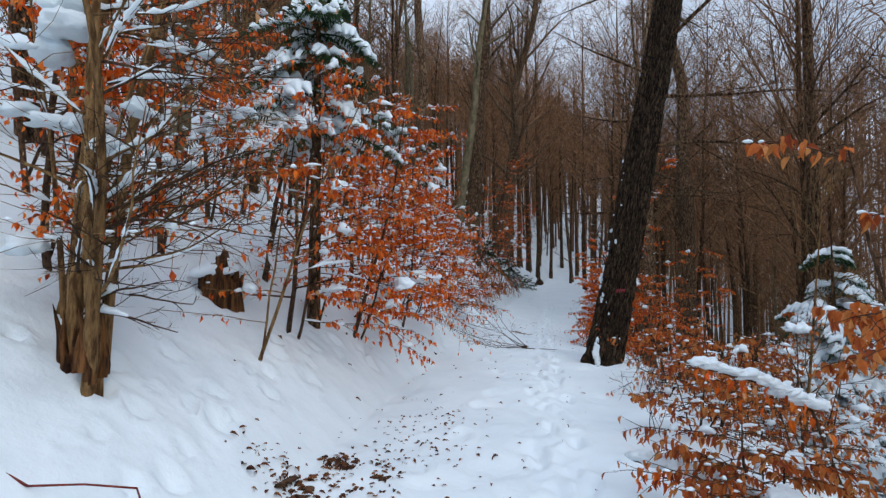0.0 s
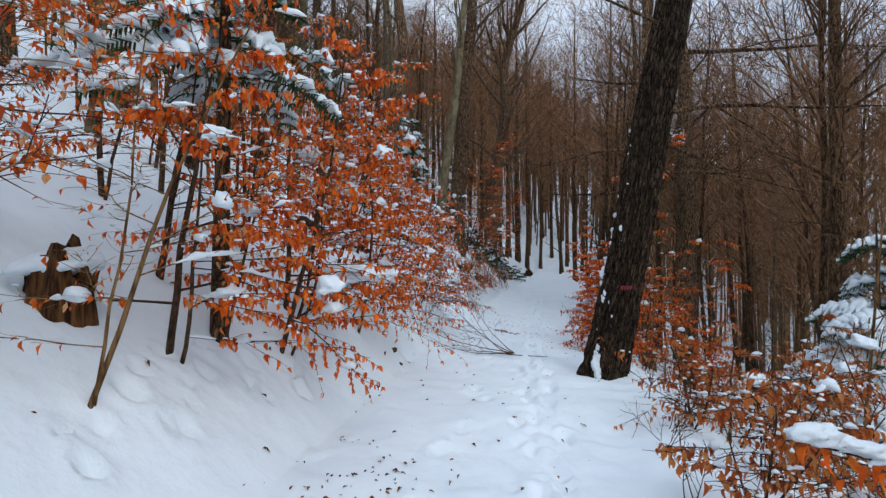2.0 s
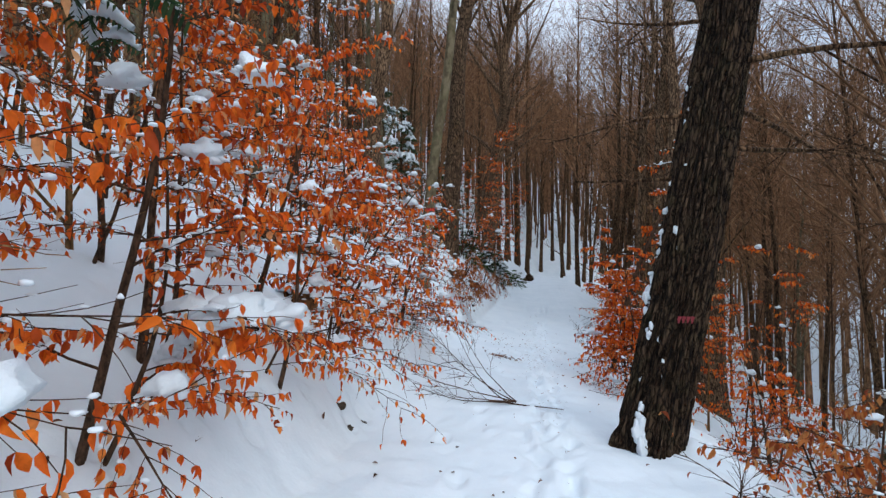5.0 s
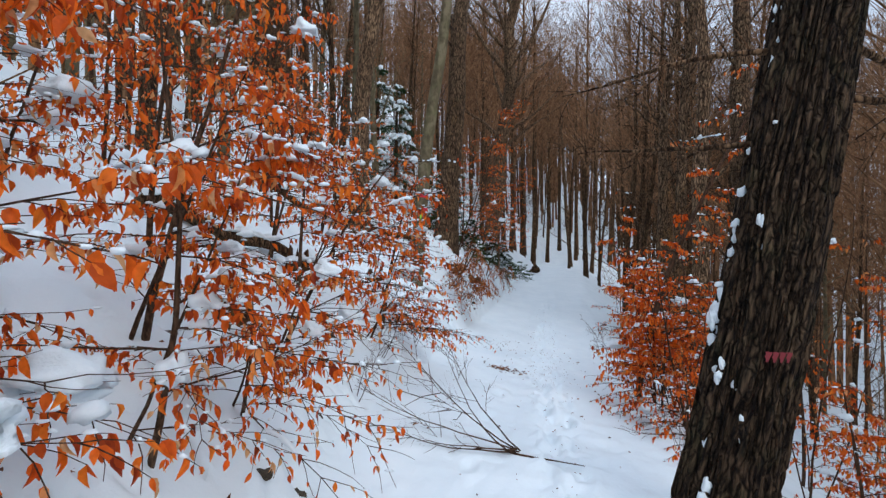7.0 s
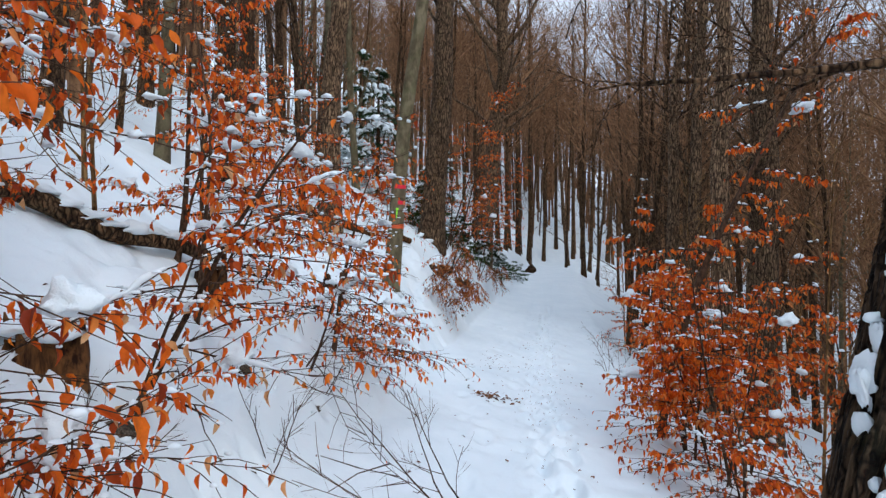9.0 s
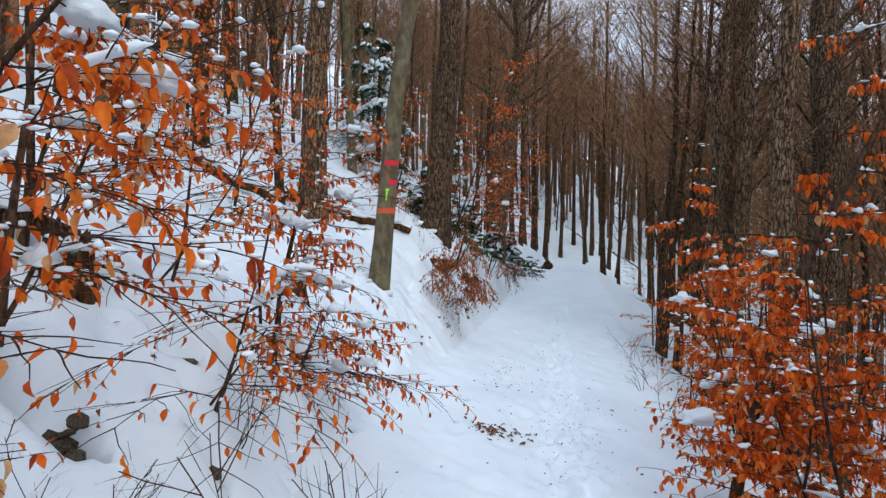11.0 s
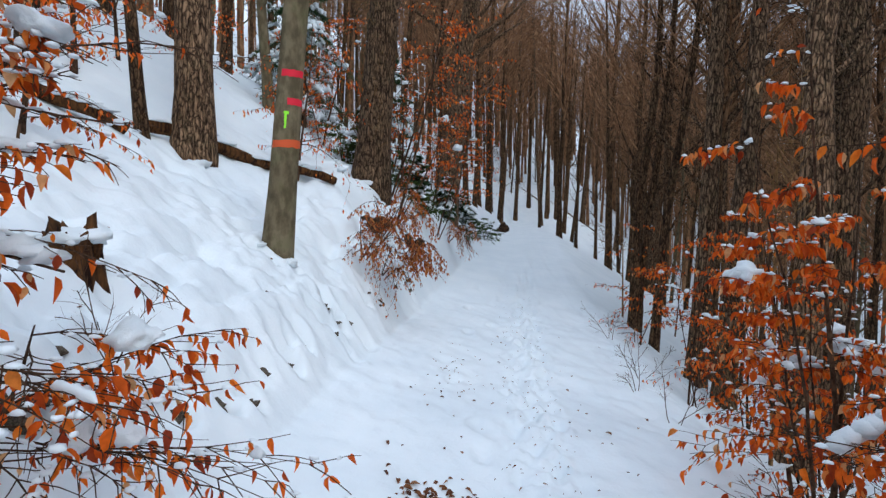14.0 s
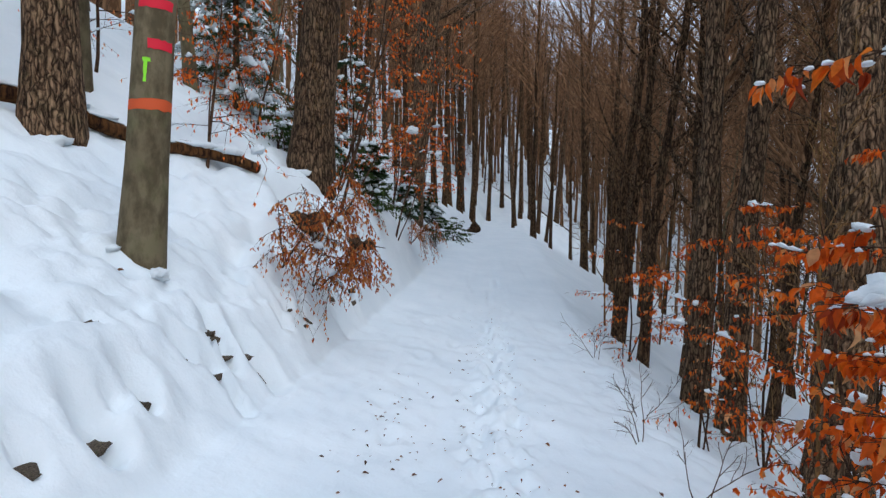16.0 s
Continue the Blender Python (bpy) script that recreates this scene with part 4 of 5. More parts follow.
# slender beeches leaning out of the cut bank
for i, (x, y, h, lx) in enumerate(((-1.9, 19.7, 4.6, 0.36), (-2.2, 21.2, 5.0, 0.3), (-1.5, 23.5, 4.0, 0.2))):
    sapling("beech_sapling", place(x, y), [(h, lx, -0.12, 0.024), (h * 0.7, lx + 0.15, 0.1, 0.015)], "slender beech with loose orange leaves leaning over the track", leafy=0.34, snowy=0.2, seed=185 + i, branches=14, reach=1.1, toward=(0.9, -0.3), low=0.35)
# evergreen shrubs under caps of snow
for i, (x, y, h) in enumerate(((-1.8, 22.6, 0.7), (-2.5, 23.6, 0.9), (-1.0, 28.2, 0.8), (-0.5, 31.5, 0.9), (-3.2, 21.2, 0.9))):
    sapling("evergreen_shrub", place(x, y), [(h, 0.15, 0.0, 0.014), (h * 0.8, -0.3, 0.2, 0.012), (h * 0.8, 0.4, -0.2, 0.012), (h * 0.7, 0.1, -0.5, 0.01)], "broad-leaved evergreen shrub with caps of snow on the bank", leafy=0.6, snowy=1.8, seed=220 + i, branches=7, reach=0.55, leaf_mat=IVY, leaf_size=1.2)

# ---- evergreens ----
fir(place(5.2, 9.3), 4.5, 2.1, "young fir with boughs bent under thick snow", 201, 0.93, 8, 0.08, 8)
fir(place(-2.35, 5.0), 4.6, 1.9, "slim young fir with snow clumps among beech leaves", 202, 0.55, 6, 0.5, 5)
for i, (x, y, h, w) in enumerate(((-2.1, 23.8, 1.3, 0.42), (-1.6, 26.3, 1.5, 0.45), (-3.0, 22.2, 2.0, 0.6), (-4.6, 22.5, 4.6, 1.4), (-3.6, 27.5, 4.2, 1.3), (-1.3, 29.5, 1.3, 0.7), (-6.2, 25.5, 5.5, 1.6))):
    fir(place(x, y), h, w, "young fir dusted with snow on the wooded bank", 210 + i, 0.27, 7)

# young tree with snowy side branches at the track edge
sapling("young_beech", place(1.66, 12.6), [(5.2, 0.03, 0.0, 0.05)], "young dark-stemmed beech with snow lying on its branches", leafy=0.5, snowy=1.0, separate=120, seed=190, branches=24, reach=0.8, low=0.08, toward=(0.6, 0.3))
bare_tree("beech_tree", place(3.57, 20.05), 14, 0.175, (0.02, 0.0), "straight brown beech standing just below the track", BARK_OLD, 191, 0.3, 18, 2.0, 12)
bare_tree("oak_tree", place(3.75, 19.3), 14, 0.175, (0.04, 0.0), "leaning oak with rough bark below the track", BARK_OLD, 192, 0.3, 16, 2.2, 12)
bare_tree("oak_tree", place(3.75, 17.3), 15, 0.22, (0.02, 0.0), "thick rough-barked oak below the track", BARK_OLD, 193, 0.3, 16, 2.4, 14)
bare_tree("hornbeam_tree", place(3.3, 21.6), 12, 0.10, (0.06, 0.0), "slender dark tree leaning over the slope", BARK_DARK, 194, 0.15, 22, 1.8, 9)


# ---- old coppiced shrub with rotten foot ----
def coppice(at):
    random.seed(301)
    top = thing("coppice_shrub", at, "old many-stemmed shrub with tan rotten stems and snow-laden branches", "shrub")
    for dx, dy, lx, ly, r, h in ((-0.05, 0.0, -0.05, 0.05, 0.038, 3.6), (0.10, 0.02, 0.06, 0.02, 0.034, 3.4), (0.02, 0.14, -0.02, 0.1, 0.032, 3.8), (0.14, -0.08, 0.1, -0.05, 0.032, 2.6), (-0.16, 0.1, -0.14, 0.1, 0.035, 3.2)):
        s = Quads()
        pts = curve_points((dx, dy, -0.15), (lx, ly, 1), h, 12, 0.07, 0.02)
        s.tube(pts, np.linspace(r * 1.25, r * 0.45, 13), 9)
        stem = part("stem", s, BARK_TAN, top)
        for _ in range(5):
            sp = Quads()
            a = rnd(0, 6.28)
            p0 = Vector((dx + r * 1.2 * math.cos(a), dy + r * 1.2 * math.sin(a), rnd(-0.05, 0.05)))
            sp.tube(curve_points(p0, (lx * 0.3, ly * 0.3, 1), rnd(0.25, 0.55), 5, 0.12), [0.03, 0.034, 0.026, 0.018, 0.010, 0.002], 5)
            part("rotten_splinter", sp, WOOD_ROT, top, "crumbling orange-brown rotten wood")
    tw = Quads()
    for i in range(42):
        z = rnd(0.4, 2.6) if i % 2 else rnd(0.35, 1.3)
        a = rnd(-1.1, 0.8) if i < 32 else rnd(0, 6.28)
        ln = rnd(0.6, 1.45)
        br = Quads()
        pts = curve_points((rnd(-0.1, 0.1), rnd(-0.05, 0.1), z), (math.cos(a), math.sin(a) * 0.9, rnd(-0.15, 0.5)), ln, 8, 0.15, 0.07 if i % 3 else -0.01)
        rr = np.linspace(rnd(0.008, 0.015), 0.003, 9)
        br.tube(pts, rr, 5)
        part("branch", br, BARK_TAN if i % 3 else BARK_TWIG, top)
        branchwork(tw, pts, rr, 6, 0.2, ln * 0.4, 0.6, 1, 0.02, 3)
        if random.random() < 0.8:
            ridge = Quads()
            k = random.randrange(0, 3)
            snow_ridge(ridge, pts[k:k + random.randrange(3, 6)], rnd(0.010, 0.022))
            part("snow", ridge, SNOW_LUMP, top, "snow lying along the branch")
    tagged(part("brushwood", tw, BARK_TWIG, top), kind="stuff")
    for dx, dy, z, w in ((-0.25, 0.1, 2.25, 0.12), (-0.2, 0.0, 2.1, 0.13), (-0.4, 0.1, 2.0, 0.12), (-0.3, -0.1, 0.75, 0.1), (0.1, 0.05, 1.35, 0.09), (-0.15, 0.05, 1.5, 0.09), (0.25, 0.1, 1.6, 0.08)):
        clump(top, (dx, dy, z), (w * 1.2, w, w * 0.8), rnd(0, 3))
    return top


coppice(place(-2.45, 1.95))
sapling("hazel_shrub", place(-2.9, 2.3), [(2.6, 0.15, 0.1, 0.02), (2.4, 0.35, 0.0, 0.018), (2.8, -0.1, 0.1, 0.022), (2.2, 0.5, -0.1, 0.014)], "bare hazel shrub with snow lying along its branches", leafy=0.12, snowy=1.5, mat=BARK_TAN, seed=305, branches=12, reach=1.3, droop=0.0, toward=(1, 0.0))
sapling("hazel_shrub", place(-2.19, 3.45), [(2.8, 0.32, 0.12, 0.018), (2.2, 0.1, 0.1, 0.012)], "bare tan hazel stem leaning out of the bank", leafy=0.15, snowy=1.6, mat=BARK_TAN, seed=306, branches=12, reach=1.0, droop=0.0)


# ---- stumps, log, stones and soil in the bank ----
def stump(at, r, h, seed, cap=True):
    random.seed(seed)
    top = thing("tree_stump", at, "rotten orange-brown tree stump capped with snow", "stump")
    b = Quads()
    n, k = 28, 9
    v = []
    for i in range(k):
        t = i / (k - 1)
        for j in range(n):
            a = j * 6.283 / n
            rr = r * (1.25 - 0.35 * t) * (1 + 0.45 * noise.noise(Vector((math.cos(a) * 2.4, math.sin(a) * 2.4, t * 0.8 + seed))))
            z = -0.2 + (h + 0.2) * t * (1 + 0.8 * t * noise.noise(Vector((math.cos(a) * 3, math.sin(a) * 3, seed * 1.7))))
            v.append((rr * math.cos(a), rr * math.sin(a), z))
    v += [(p[0] * 0.55, p[1] * 0.55, p[2] - h * 0.22) for p in v[-n:]]
    q = [(i * n + j, i * n + (j + 1) % n, (i + 1) * n + (j + 1) % n, (i + 1) * n + j) for i in range(k) for j in range(n)]
    b.add(v, q)
    part("trunk", b, WOOD_ROT, top)
    for _ in range(5):
        a = rnd(0, 6.28)
        s = Quads()
        s.tube(curve_points((r * 0.9 * math.cos(a), r * 0.9 * math.sin(a), h * rnd(0.3, 0.7)), (math.cos(a) * 0.2, math.sin(a) * 0.2, 1), h * rnd(0.4, 0.8), 4, 0.1), [0.03, 0.03, 0.02, 0.012, 0.004], 5)
        part("splinter", s, WOOD_ROT, top)
    if cap:
        clump(top, (0, 0, h * 0.9), (r * 1.2, r * 1.15, r * 0.6), 0, "snow_cap")
    return top


stump(place(-2.9, 4.0, -0.05), 0.19, 0.34, 311)
stump(place(-2.5, 9.0, -0.08), 0.17, 0.2, 312)
stump(place(-2.5, 13.36, -0.05), 0.15, 0.17, 313)
stump(place(-2.75, 10.9, -0.05), 0.14, 0.28, 314)


def log(p, q, r, label, seed, mat=None):
    random.seed(seed)
    p, q = Vector(p), Vector(q)
    top = thing("fallen_log", p, label, "log")
    b = Quads()
    d = q - p
    pts = [d * (i / 10) + Vector((0, 0, 0.05 * math.sin(i * 0.9))) for i in range(11)]
    b.tube([pts[0] - d.normalized() * 0.004] + pts, [0.01] + list(np.linspace(r, r * 0.7, 11)), 12)
    part("wood", b, mat or WOOD_ROT, top)
    for i in range(9):
        if random.random() < 0.85:
            clump(top, pts[i].lerp(pts[i + 1], 0.5) + Vector((0, 0, r * 0.75)), (d.length / 10 * 0.8, r * 0.95, r * rnd(0.5, 0.9)), math.atan2(d.y, d.x))
    return top


log((-4.6, 16.9, gz(-4.6, 16.9) + 0.12), (-2.75, 19.1, gz(-2.75, 19.1) + 0.10), 0.10, "fallen rotten log half buried in snow on the bank", 321)
log((-5.6, 15.2, gz(-5.6, 15.2) + 0.2), (-4.3, 16.2, gz(-4.3, 16.2) + 0.1), 0.09, "snow-covered fallen log on the upper bank", 322)
log((-3.9, 9.6, gz(-3.9, 9.6) + 0.15), (-3.0, 11.2, gz(-3.0, 11.2) + 0.08), 0.09, "snow-covered fallen log among saplings", 323, BARK_DARK)


def root_bank(at, size, seed, turn=0.0):
    """Bare soil and roots under an overhanging lip of snow."""
    random.seed(seed)
    top = thing("root_bank", at, "dark bare soil and roots under a lip of snow", "soil", rz=turn)
    b = Quads()
    for i in range(14):
        add_blob(b, (rnd(-0.75, 0.75) * size[0], rnd(-0.3, 0.3) * size[1], rnd(-0.3, 0.2) * size[2]), size[0] * rnd(0.12, 0.3), size[1] * rnd(0.25, 0.5), size[2] * rnd(0.3, 0.7))
    tagged(part("soil", b, SOIL, top), kind="stuff")
    for i in range(7):
        r = Quads()
        r.tube(curve_points((rnd(-0.5, 0.5) * size[0], -0.2 * size[1], rnd(0.0, 0.4) * size[2]), (rnd(-0.8, 0.8), -0.5, rnd(-0.8, 0.0)), rnd(0.2, 0.5), 5, 0.3, -0.1), np.linspace(0.016, 0.004, 6), 5)
        part("root", r, WOOD_ROT, top)
    return top


root_bank(place(0.28, 36.0, 0.12), (0.42, 0.4, 0.6), 334, -60)
root_bank(place(-2.2, 19.1, -0.22), (0.65, 0.35, 0.32), 335, 55)
root_bank(place(-1.75, 20.2, -0.2), (0.5, 0.3, 0.28), 336, 50)
STONES = [blob_mesh("stone", 20 + i, STONE, 0.8, 0.7, 2) for i in range(4)]
random.seed(340)
for px, py, pr, pd in PITS[:16]:
    for k in range(2):
        ob = new("stone", STONES[random.randrange(4)])
        x, y = px + rnd(-0.3, 0.3) * pr, py + rnd(-0.3, 0.3) * pr
        ob.matrix_basis = pose(x, y, gz(x, y) - pd * 1.25, rnd(-30, 30), rnd(-30, 30), rnd(0, 360)) @ Matrix.Diagonal((pr * rnd(0.45, 0.7), pr * rnd(0.45, 0.7), pr * rnd(0.4, 0.6), 1))
        tagged(ob, "dark mossy stone in a hollow of the snowy bank", "stone", "stones in the bank")

# dark lumps added in the small pits, standing in for their deep shade
for px, py, pr, pd in PITS[16:50]:
    ob = new("stone", STONES[random.randrange(4)])
    ob.matrix_basis = pose(px + 0.02, py - 0.02, gz(px, py) - pd * 1.05, rnd(-30, 30), rnd(-30, 30), rnd(0, 360)) @ Matrix.Diagonal((pr * rnd(0.5, 0.9), pr * rnd(0.5, 0.9), pr * rnd(0.4, 0.6), 1))
    tagged(ob, "small dark lump added for the shade in a snow hollow", "stone", "stones in the bank")
# snow heaped against the feet of the trees on the bank
for tx, ty, tr in ((-2.42, 16.05, 0.17), (-4.15, 17.3, 0.28), (-2.5, 20.6, 0.38), (3.57, 20.05, 0.19), (3.75, 19.3, 0.19)):
    for k in range(4):
        a = rnd(0, 6.28)
        x, y = tx + math.cos(a) * tr * 1.05, ty + math.sin(a) * tr * 1.05
        ob = new("snow_mound", random.choice(CLUMPS))
        ob.matrix_basis = pose(x, y, gz(x, y) - 0.02, 0, 0, rnd(0, 360)) @ Matrix.Diagonal((tr * rnd(0.4, 0.7), tr * rnd(0.4, 0.6), tr * rnd(0.25, 0.4), 1))
        tagged(ob, "small heap of snow against a trunk", "snow", "snow heaps at trunks")


# ---- forestry marks on the beech ----
def paint_mark(name, parent, axis_, z0, z1, a0, a1, mat, label, ragged=0.012):
    pts, rad = axis_
    zs = [p.z for p in pts]
    b = Quads()
    rows, cols = 5, 9
    v = []
    for i in range(rows):
        for j in range(cols):
            z = z0 + (z1 - z0) * i / (rows - 1) + ragged * noise.noise(Vector((j * 0.9, i * 2.0, z0 * 5)))
            a = a0 + (a1 - a0) * j / (cols - 1) + (0.06 * noise.noise(Vector((i * 1.3, j, z0 * 3))) if j in (0, cols - 1) else 0)
            cx_, cy_, r = np.interp(z, zs, [p.x for p in pts]), np.interp(z, zs, [p.y for p in pts]), np.interp(z, zs, rad) + 0.004
            v.append((cx_ + r * math.cos(a), cy_ + r * math.sin(a), z))
    b.add(v, [(i * cols + j, i * cols + j + 1, (i + 1) * cols + j + 1, (i + 1) * cols + j) for i in range(rows - 1) for j in range(cols - 1)])
    return part(name, b, mat, parent, label)


A = -0.99
paint_mark("paint_mark", beech, BEECH_AXIS, 1.86, 1.93, A - 0.9, A + 0.9, PAINT_RED, "bright red painted stripe")
paint_mark("paint_mark", beech, BEECH_AXIS, 1.56, 1.63, A - 0.3, A + 1.0, PAINT_RED, "bright red painted stripe")
paint_mark("paint_mark", beech, BEECH_AXIS, 1.31, 1.49, A - 0.42, A - 0.26, PAINT_GREEN, "bright green painted stroke", 0.004)
paint_mark("paint_mark", beech, BEECH_AXIS, 1.46, 1.49, A - 0.5, A - 0.12, PAINT_GREEN, "bright green painted stroke", 0.004)
paint_mark("paint_mark", beech, BEECH_AXIS, 1.11, 1.19, A - 1.3, A + 1.3, PAINT_ORANGE, "orange painted band round the trunk")
oz = [Vector((0.19 * z, 0.03 * z, z)) for z in (0, 1, 2, 3)]
for k in range(4):
    paint_mark("paint_mark", oak, (oz, [0.328, 0.318, 0.308, 0.298]), 1.22, 1.28, -1.75 + k * 0.12, -1.69 + k * 0.12, PAINT_FADED, "faded red painted strokes", 0.01)


# ---- fallen branch across the track ----
def fallen_branch():
    random.seed(351)
    top = thing("fallen_branch", (0.0, 9.47, gz(0, 9.47)), "dark fallen branch with thin curved twigs on the snow", "branch")
    b = Quads()
    b.tube(curve_points((0.55, -0.2, 0.02), (-1, 0.3, 0.01), 0.7, 5, 0.06), np.linspace(0.004, 0.012, 6), 6)
    part("stem", b, BARK_TWIG, top)
    for d, ln, lift in (((-1.0, 0.35, 0.02), 1.5, 0.015), ((-1.0, 0.5, 0.1), 1.7, 0.03), ((-0.8, 0.7, 0.12), 1.5, 0.05), ((-1.0, 0.1, 0.02), 1.2, 0.01), ((-0.7, 0.8, 0.2), 1.3, 0.08), ((-0.9, 0.5, 0.25), 1.6, 0.02), ((-1.0, -0.1, 0.02), 0.8, 0.0)):
        t = Quads()
        pts = curve_points((rnd(-0.1, 0.05), rnd(-0.05, 0.05), 0.03), d, ln, 9, 0.12, lift)
        rr = np.linspace(0.008, 0.0025, 10)
        t.tube(pts, rr, 5)
        branchwork(t, pts, rr, 5, 0.3, ln * 0.35, 0.6, 1, 0.05, 3)
        part("twig", t, BARK_TWIG, top)
    return top


fallen_branch()


# ---- snow-laden boughs over the lower edge ----
def snowy_bough(points, label, seed, w, leaves, heap=0):
    random.seed(seed)
    p0 = Vector(points[0])
    top = thing("snowy_bough", p0, label, "branch")
    ps = [Vector(p) - p0 for p in points]
    fine = []
    for a, b_ in zip(ps, ps[1:]):
        fine += [a.lerp(b_, k / 7) for k in range(7)]
    fine.append(ps[-1])
    b = Quads()
    b.tube(fine, np.linspace(0.014, 0.005, len(fine)), 6)
    part("stem", b, BARK_TWIG, top)
    for k in range(6, len(fine) - 1):
        d = fine[k + 1] - fine[k]
        if abs(d.z) > 0.7 * d.length:
            continue
        ww = w * rnd(0.8, 1.15) * (1 - 0.35 * k / len(fine))
        clump(top, fine[k] + Vector((0, 0, ww * 0.6)), (max(d.length * 1.3, ww * 0.8), ww * rnd(0.7, 0.95), ww * rnd(0.65, 0.9)), math.atan2(d.y, d.x))
    for k in range(heap):
        ww = w * rnd(1.0, 1.6)
        clump(top, fine[-1 - k // 2] + Vector((rnd(-0.14, 0.14), rnd(-0.12, 0.12), ww * rnd(0.2, 0.8))), (ww * rnd(0.9, 1.3), ww * rnd(0.8, 1.1), ww * rnd(0.6, 0.8)), rnd(0, 6))
    for _ in range(leaves):
        k = random.randrange(2, len(fine))
        ob = new("leaf", LEAF_MESHES[(LEAF.name, random.randrange(5))])
        ob.parent = top
        out = Vector((rnd(-0.5, 0.5), rnd(-0.5, 0.5), rnd(-1.3, -0.4)))
        ob.matrix_basis = Matrix.Translation(fine[k] + Vector((rnd(-0.1, 0.1), rnd(-0.1, 0.1), rnd(-0.12, 0)))) @ basis(out, rnd(-1, 1)).to_4x4()
    return top


snowy_bough([(2.5, 3.6, gz(2.5, 3.6)), (2.1, 3.4, 0.45), (1.7, 3.25, 0.66), (1.25, 3.15, 0.78)], "beech bough bent under a thick roll of snow", 361, 0.075, 40)
snowy_bough([(2.1, 2.4, gz(2.1, 2.4)), (1.6, 2.6, 0.02), (1.2, 2.8, 0.12), (0.8, 2.9, 0.2)], "low beech bough bent to the ground by snow", 362, 0.10, 50)
snowy_bough([(-2.3, 5.0, gz(-2.3, 5.0)), (-2.0, 4.8, 1.6), (-1.8, 4.6, 2.5), (-1.5, 4.45, 2.95)], "sapling top carrying heavy clumps of snow", 363, 0.085, 30)
snowy_bough([(-2.3, 6.2, gz(-2.3, 6.2)), (-1.9, 6.0, 1.05), (-1.55, 5.85, 1.32), (-1.2, 5.7, 1.3)], "beech bough loaded with snow over the track", 364, 0.085, 90, 11)
snowy_bough([(-2.5, 6.9, gz(-2.5, 6.9)), (-2.2, 6.75, 1.15), (-1.95, 6.65, 1.25), (-1.7, 6.6, 1.15)], "beech bough with a great heap of snow", 365, 0.09, 60, 6)
snowy_bough([(-2.2, 12.2, gz(-2.2, 12.2)), (-2.1, 12.0, 1.5), (-1.95, 11.9, 1.95), (-1.55, 11.75, 1.85)], "beech bough with pillows of snow and orange leaves", 366, 0.085, 25)
snowy_bough([(-2.3, 11.9, gz(-2.3, 11.9)), (-2.0, 11.9, 1.3), (-1.7, 11.95, 1.5), (-1.35, 12.0, 1.4)], "beech bough with pillows of snow and orange leaves", 367, 0.07, 25)
snowy_bough([(2.2, 13.0, gz(2.2, 13.0)), (1.9, 12.9, 0.6), (1.65, 12.85, 0.75), (1.4, 12.8, 0.62)], "beech bough with pillows of snow at the track edge", 368, 0.085, 60)

# ---- bramble cane arching out of the snow ----
CANE = bark_material("red_cane", (0.09, 0.015, 0.015), (0.20, 0.04, 0.03), 0.5, 30)
cane = thing("bramble_cane", place(-2.3, 1.2), "thin red bramble cane arching out of the snow", "twig")
cb = Quads()
cane_foot = Vector(place(-2.3, 1.2))
cane_line = [Vector(p) - cane_foot for p in ((-2.3, 1.2, cane_foot.z - 0.05), (-2.0, 1.26, 0.46), (-1.75, 1.3, 0.47), (-1.53, 1.35, 0.45), (-1.5, 1.34, 0.40), (-1.4, 1.3, gz(-1.4, 1.3) - 0.03))]
cb.tube(cane_line, [0.006, 0.006, 0.005, 0.005, 0.0045, 0.003], 6)
part("stem", cb, CANE, cane)

# ---- fallen leaves ----
random.seed(371)


def litter(n, x, y, sx, sy, size, lab):
    b = Quads()
    for _ in range(n):
        px, py = random.gauss(x, sx), random.gauss(y, sy)
        v, q = random.choice(LEAF_SHAPES)
        m = np.array(basis((rnd(-1, 1), rnd(-1, 1), rnd(-0.15, 0.25)), rnd(-0.4, 0.4))) * rnd(0.5, 1.0) * size
        b.add(v @ m.T + (px, py, gz(px, py) + 0.006), q)
    ob = new("leaf_litter", b.mesh("leaf_litter", LEAF_GROUND))
    tagged(ob, lab, "leaves", kind="stuff")


litter(90, -0.33, 13.5, 0.16, 0.13, 1.0, "heap of dark wet fallen leaves on the snowy track")
litter(150, -1.42, 2.6, 0.17, 0.12, 0.9, "brown wet leaves showing through thin snow")
litter(90, -1.28, 3.1, 0.07, 0.10, 1.0, "brown wet leaves showing through thin snow")
litter(60, -0.95, 3.0, 0.12, 0.2, 0.9, "brown wet leaves showing through thin snow")
litter(80, -0.9, 4.2, 0.35, 0.8, 0.7, "scattered dark leaves trodden into the snow")
litter(70, -0.8, 3.7, 0.28, 0.5, 0.75, "scattered dark leaves trodden into the snow")
litter(25, -0.15, 3.4, 0.3, 0.9, 0.8, "scattered dark leaves trodden into the snow")
litter(26, 0.0, 6.0, 0.5, 1.6, 0.7, "scattered leaves on the snowy track")
litter(40, 0.2, 15.5, 0.5, 2.2, 0.7, "scattered leaves on the snowy track")
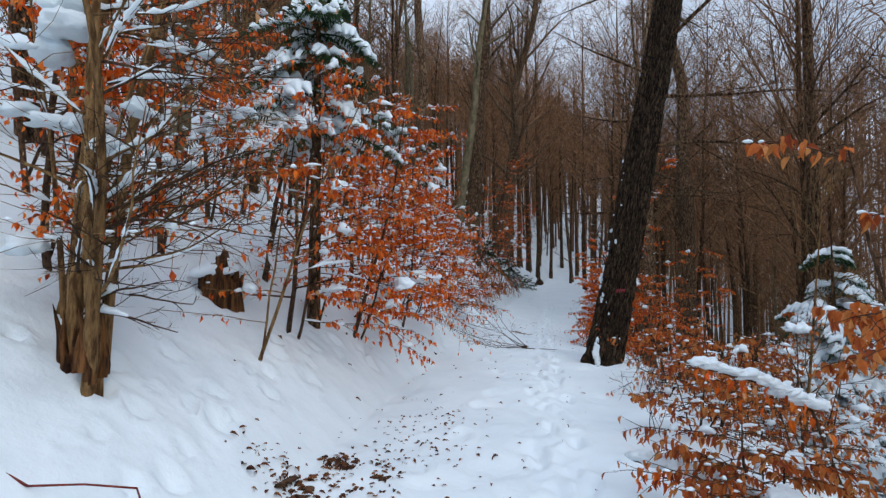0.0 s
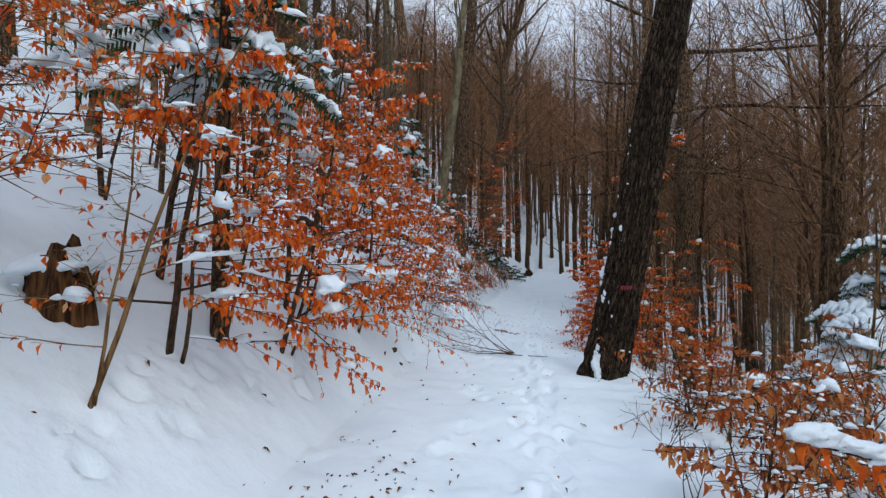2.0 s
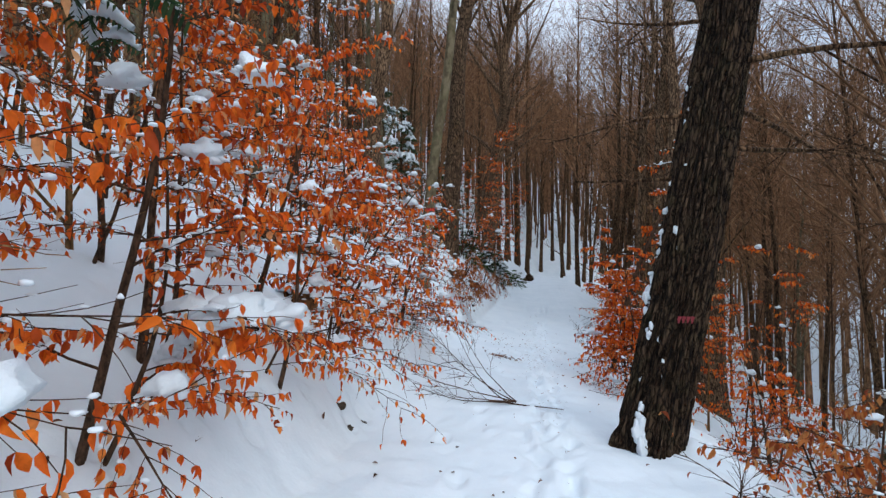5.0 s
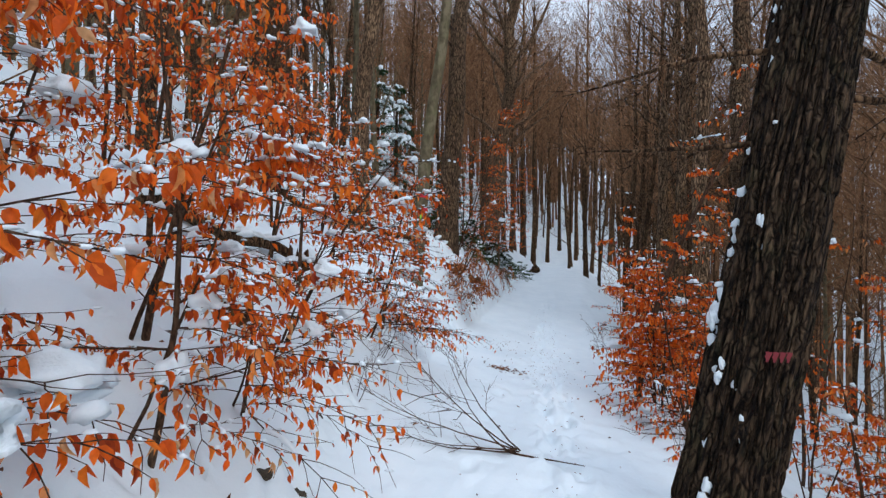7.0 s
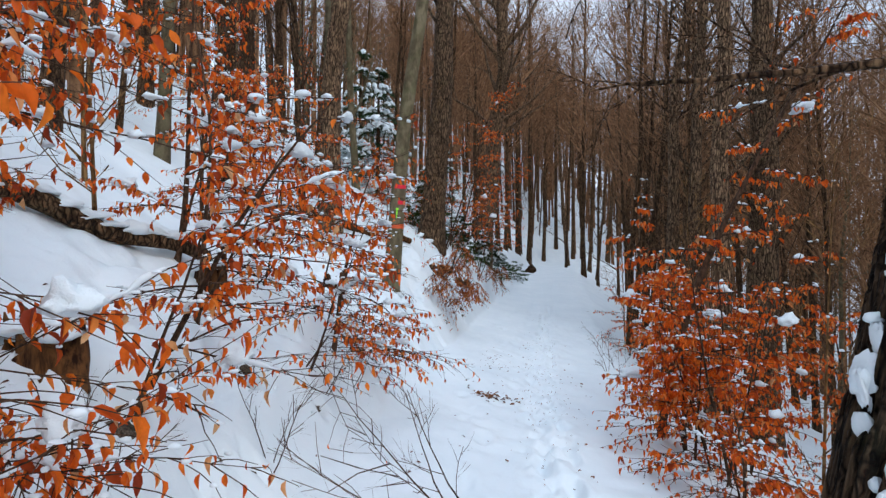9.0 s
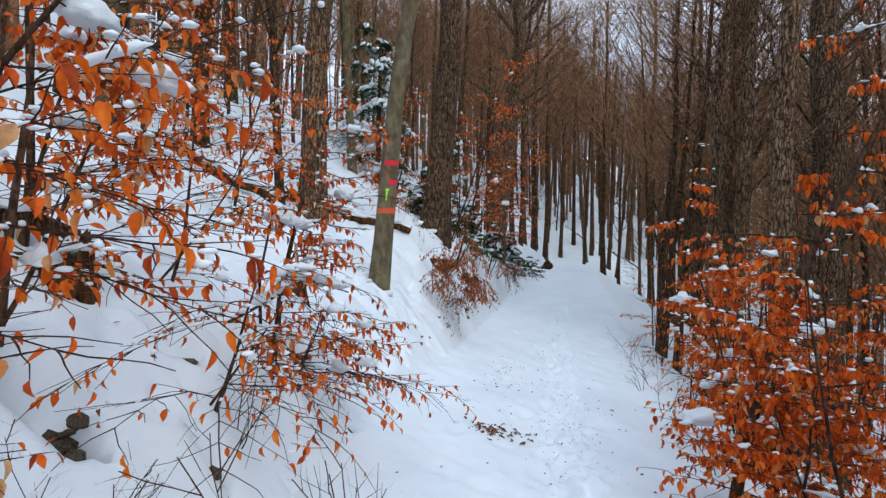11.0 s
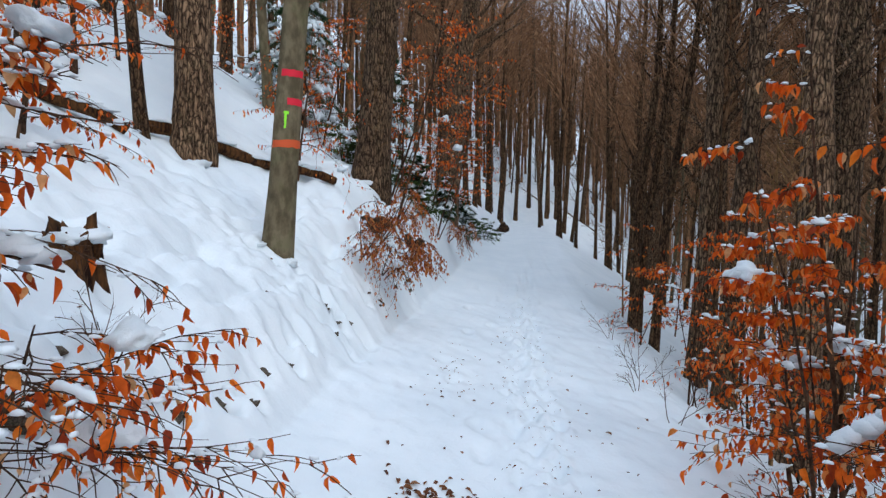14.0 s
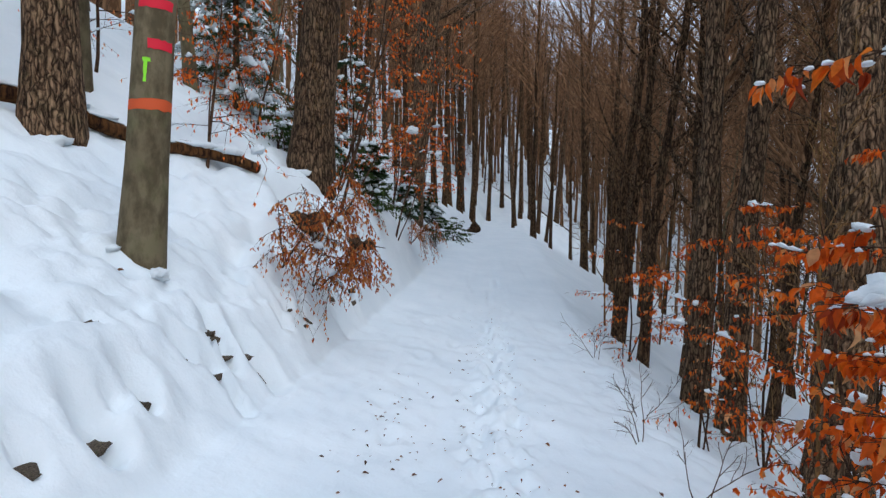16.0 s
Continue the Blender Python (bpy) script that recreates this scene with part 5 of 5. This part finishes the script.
litter(50, -0.45, 16.2, 0.2, 0.5, 0.6, "dark crumbs of leaves on the snowy track")
litter(30, -0.8, 11.5, 0.5, 2.5, 0.8, "scattered leaves on the snowy track")
# most of these crumbs are added to darken the footpath's dimples like shade
litter(320, 0.40, 15.0, 0.20, 3.6, 0.36, "dark leaf crumbs on the footpath, many added for the shade of its dimples")
litter(22, 0.9, 13.5, 0.35, 2.0, 0.8, "scattered leaves on the snowy track")
litter(60, -2.3, 8.0, 0.5, 3.0, 0.9, "dry leaves lying on the snowy bank")


# bare soil where the snow has melted away
def soil_patch(x, y, r, seed):
    random.seed(seed)
    b = Quads()
    for k in range(5):
        px, py, rr = x + rnd(-0.6, 0.6) * r, y + rnd(-0.5, 0.5) * r, r * rnd(0.25, 0.6)
        add_blob(b, (px, py, gz(px, py) - rr * 0.05), rr, rr * 0.6, rr * 0.12)
    ob = new("bare_ground", b.mesh("bare_ground", SOIL))
    tagged(ob, "patch of bare brown earth showing through the snow", "soil", kind="stuff")


soil_patch(-1.42, 2.6, 0.22, 381)
soil_patch(-1.28, 3.1, 0.12, 382)
soil_patch(-0.95, 3.0, 0.12, 383)

# thin bare twigs sticking out of the snow at the track's edge
random.seed(391)
for x, y in ((1.35, 5.4), (1.5, 6.0), (1.3, 4.6), (1.55, 7.2), (1.45, 9.8), (1.75, 15.6), (1.6, 16.4), (1.9, 17.4), (-1.9, 8.6), (-1.6, 9.9), (-1.75, 11.2), (-1.9, 12.9), (1.7, 13.4), (1.9, 19.2)):
    t = thing("bare_twig", place(x, y), "thin bare twig sticking out of the snow", "twig")
    b = Quads()
    for _ in range(3):
        pts = curve_points((rnd(-0.05, 0.05), rnd(-0.05, 0.05), -0.05), (rnd(-0.7, 0.7), rnd(-0.7, 0.7), 1), rnd(0.35, 0.8), 6, 0.2, -0.02)
        rr = np.linspace(0.005, 0.0015, 7)
        b.tube(pts, rr, 4)
        branchwork(b, pts, rr, 5, 0.25, 0.22, 0.6, 1, 0, 3)
    tagged(part("brushwood", b, BARK_TWIG, t), kind="stuff")
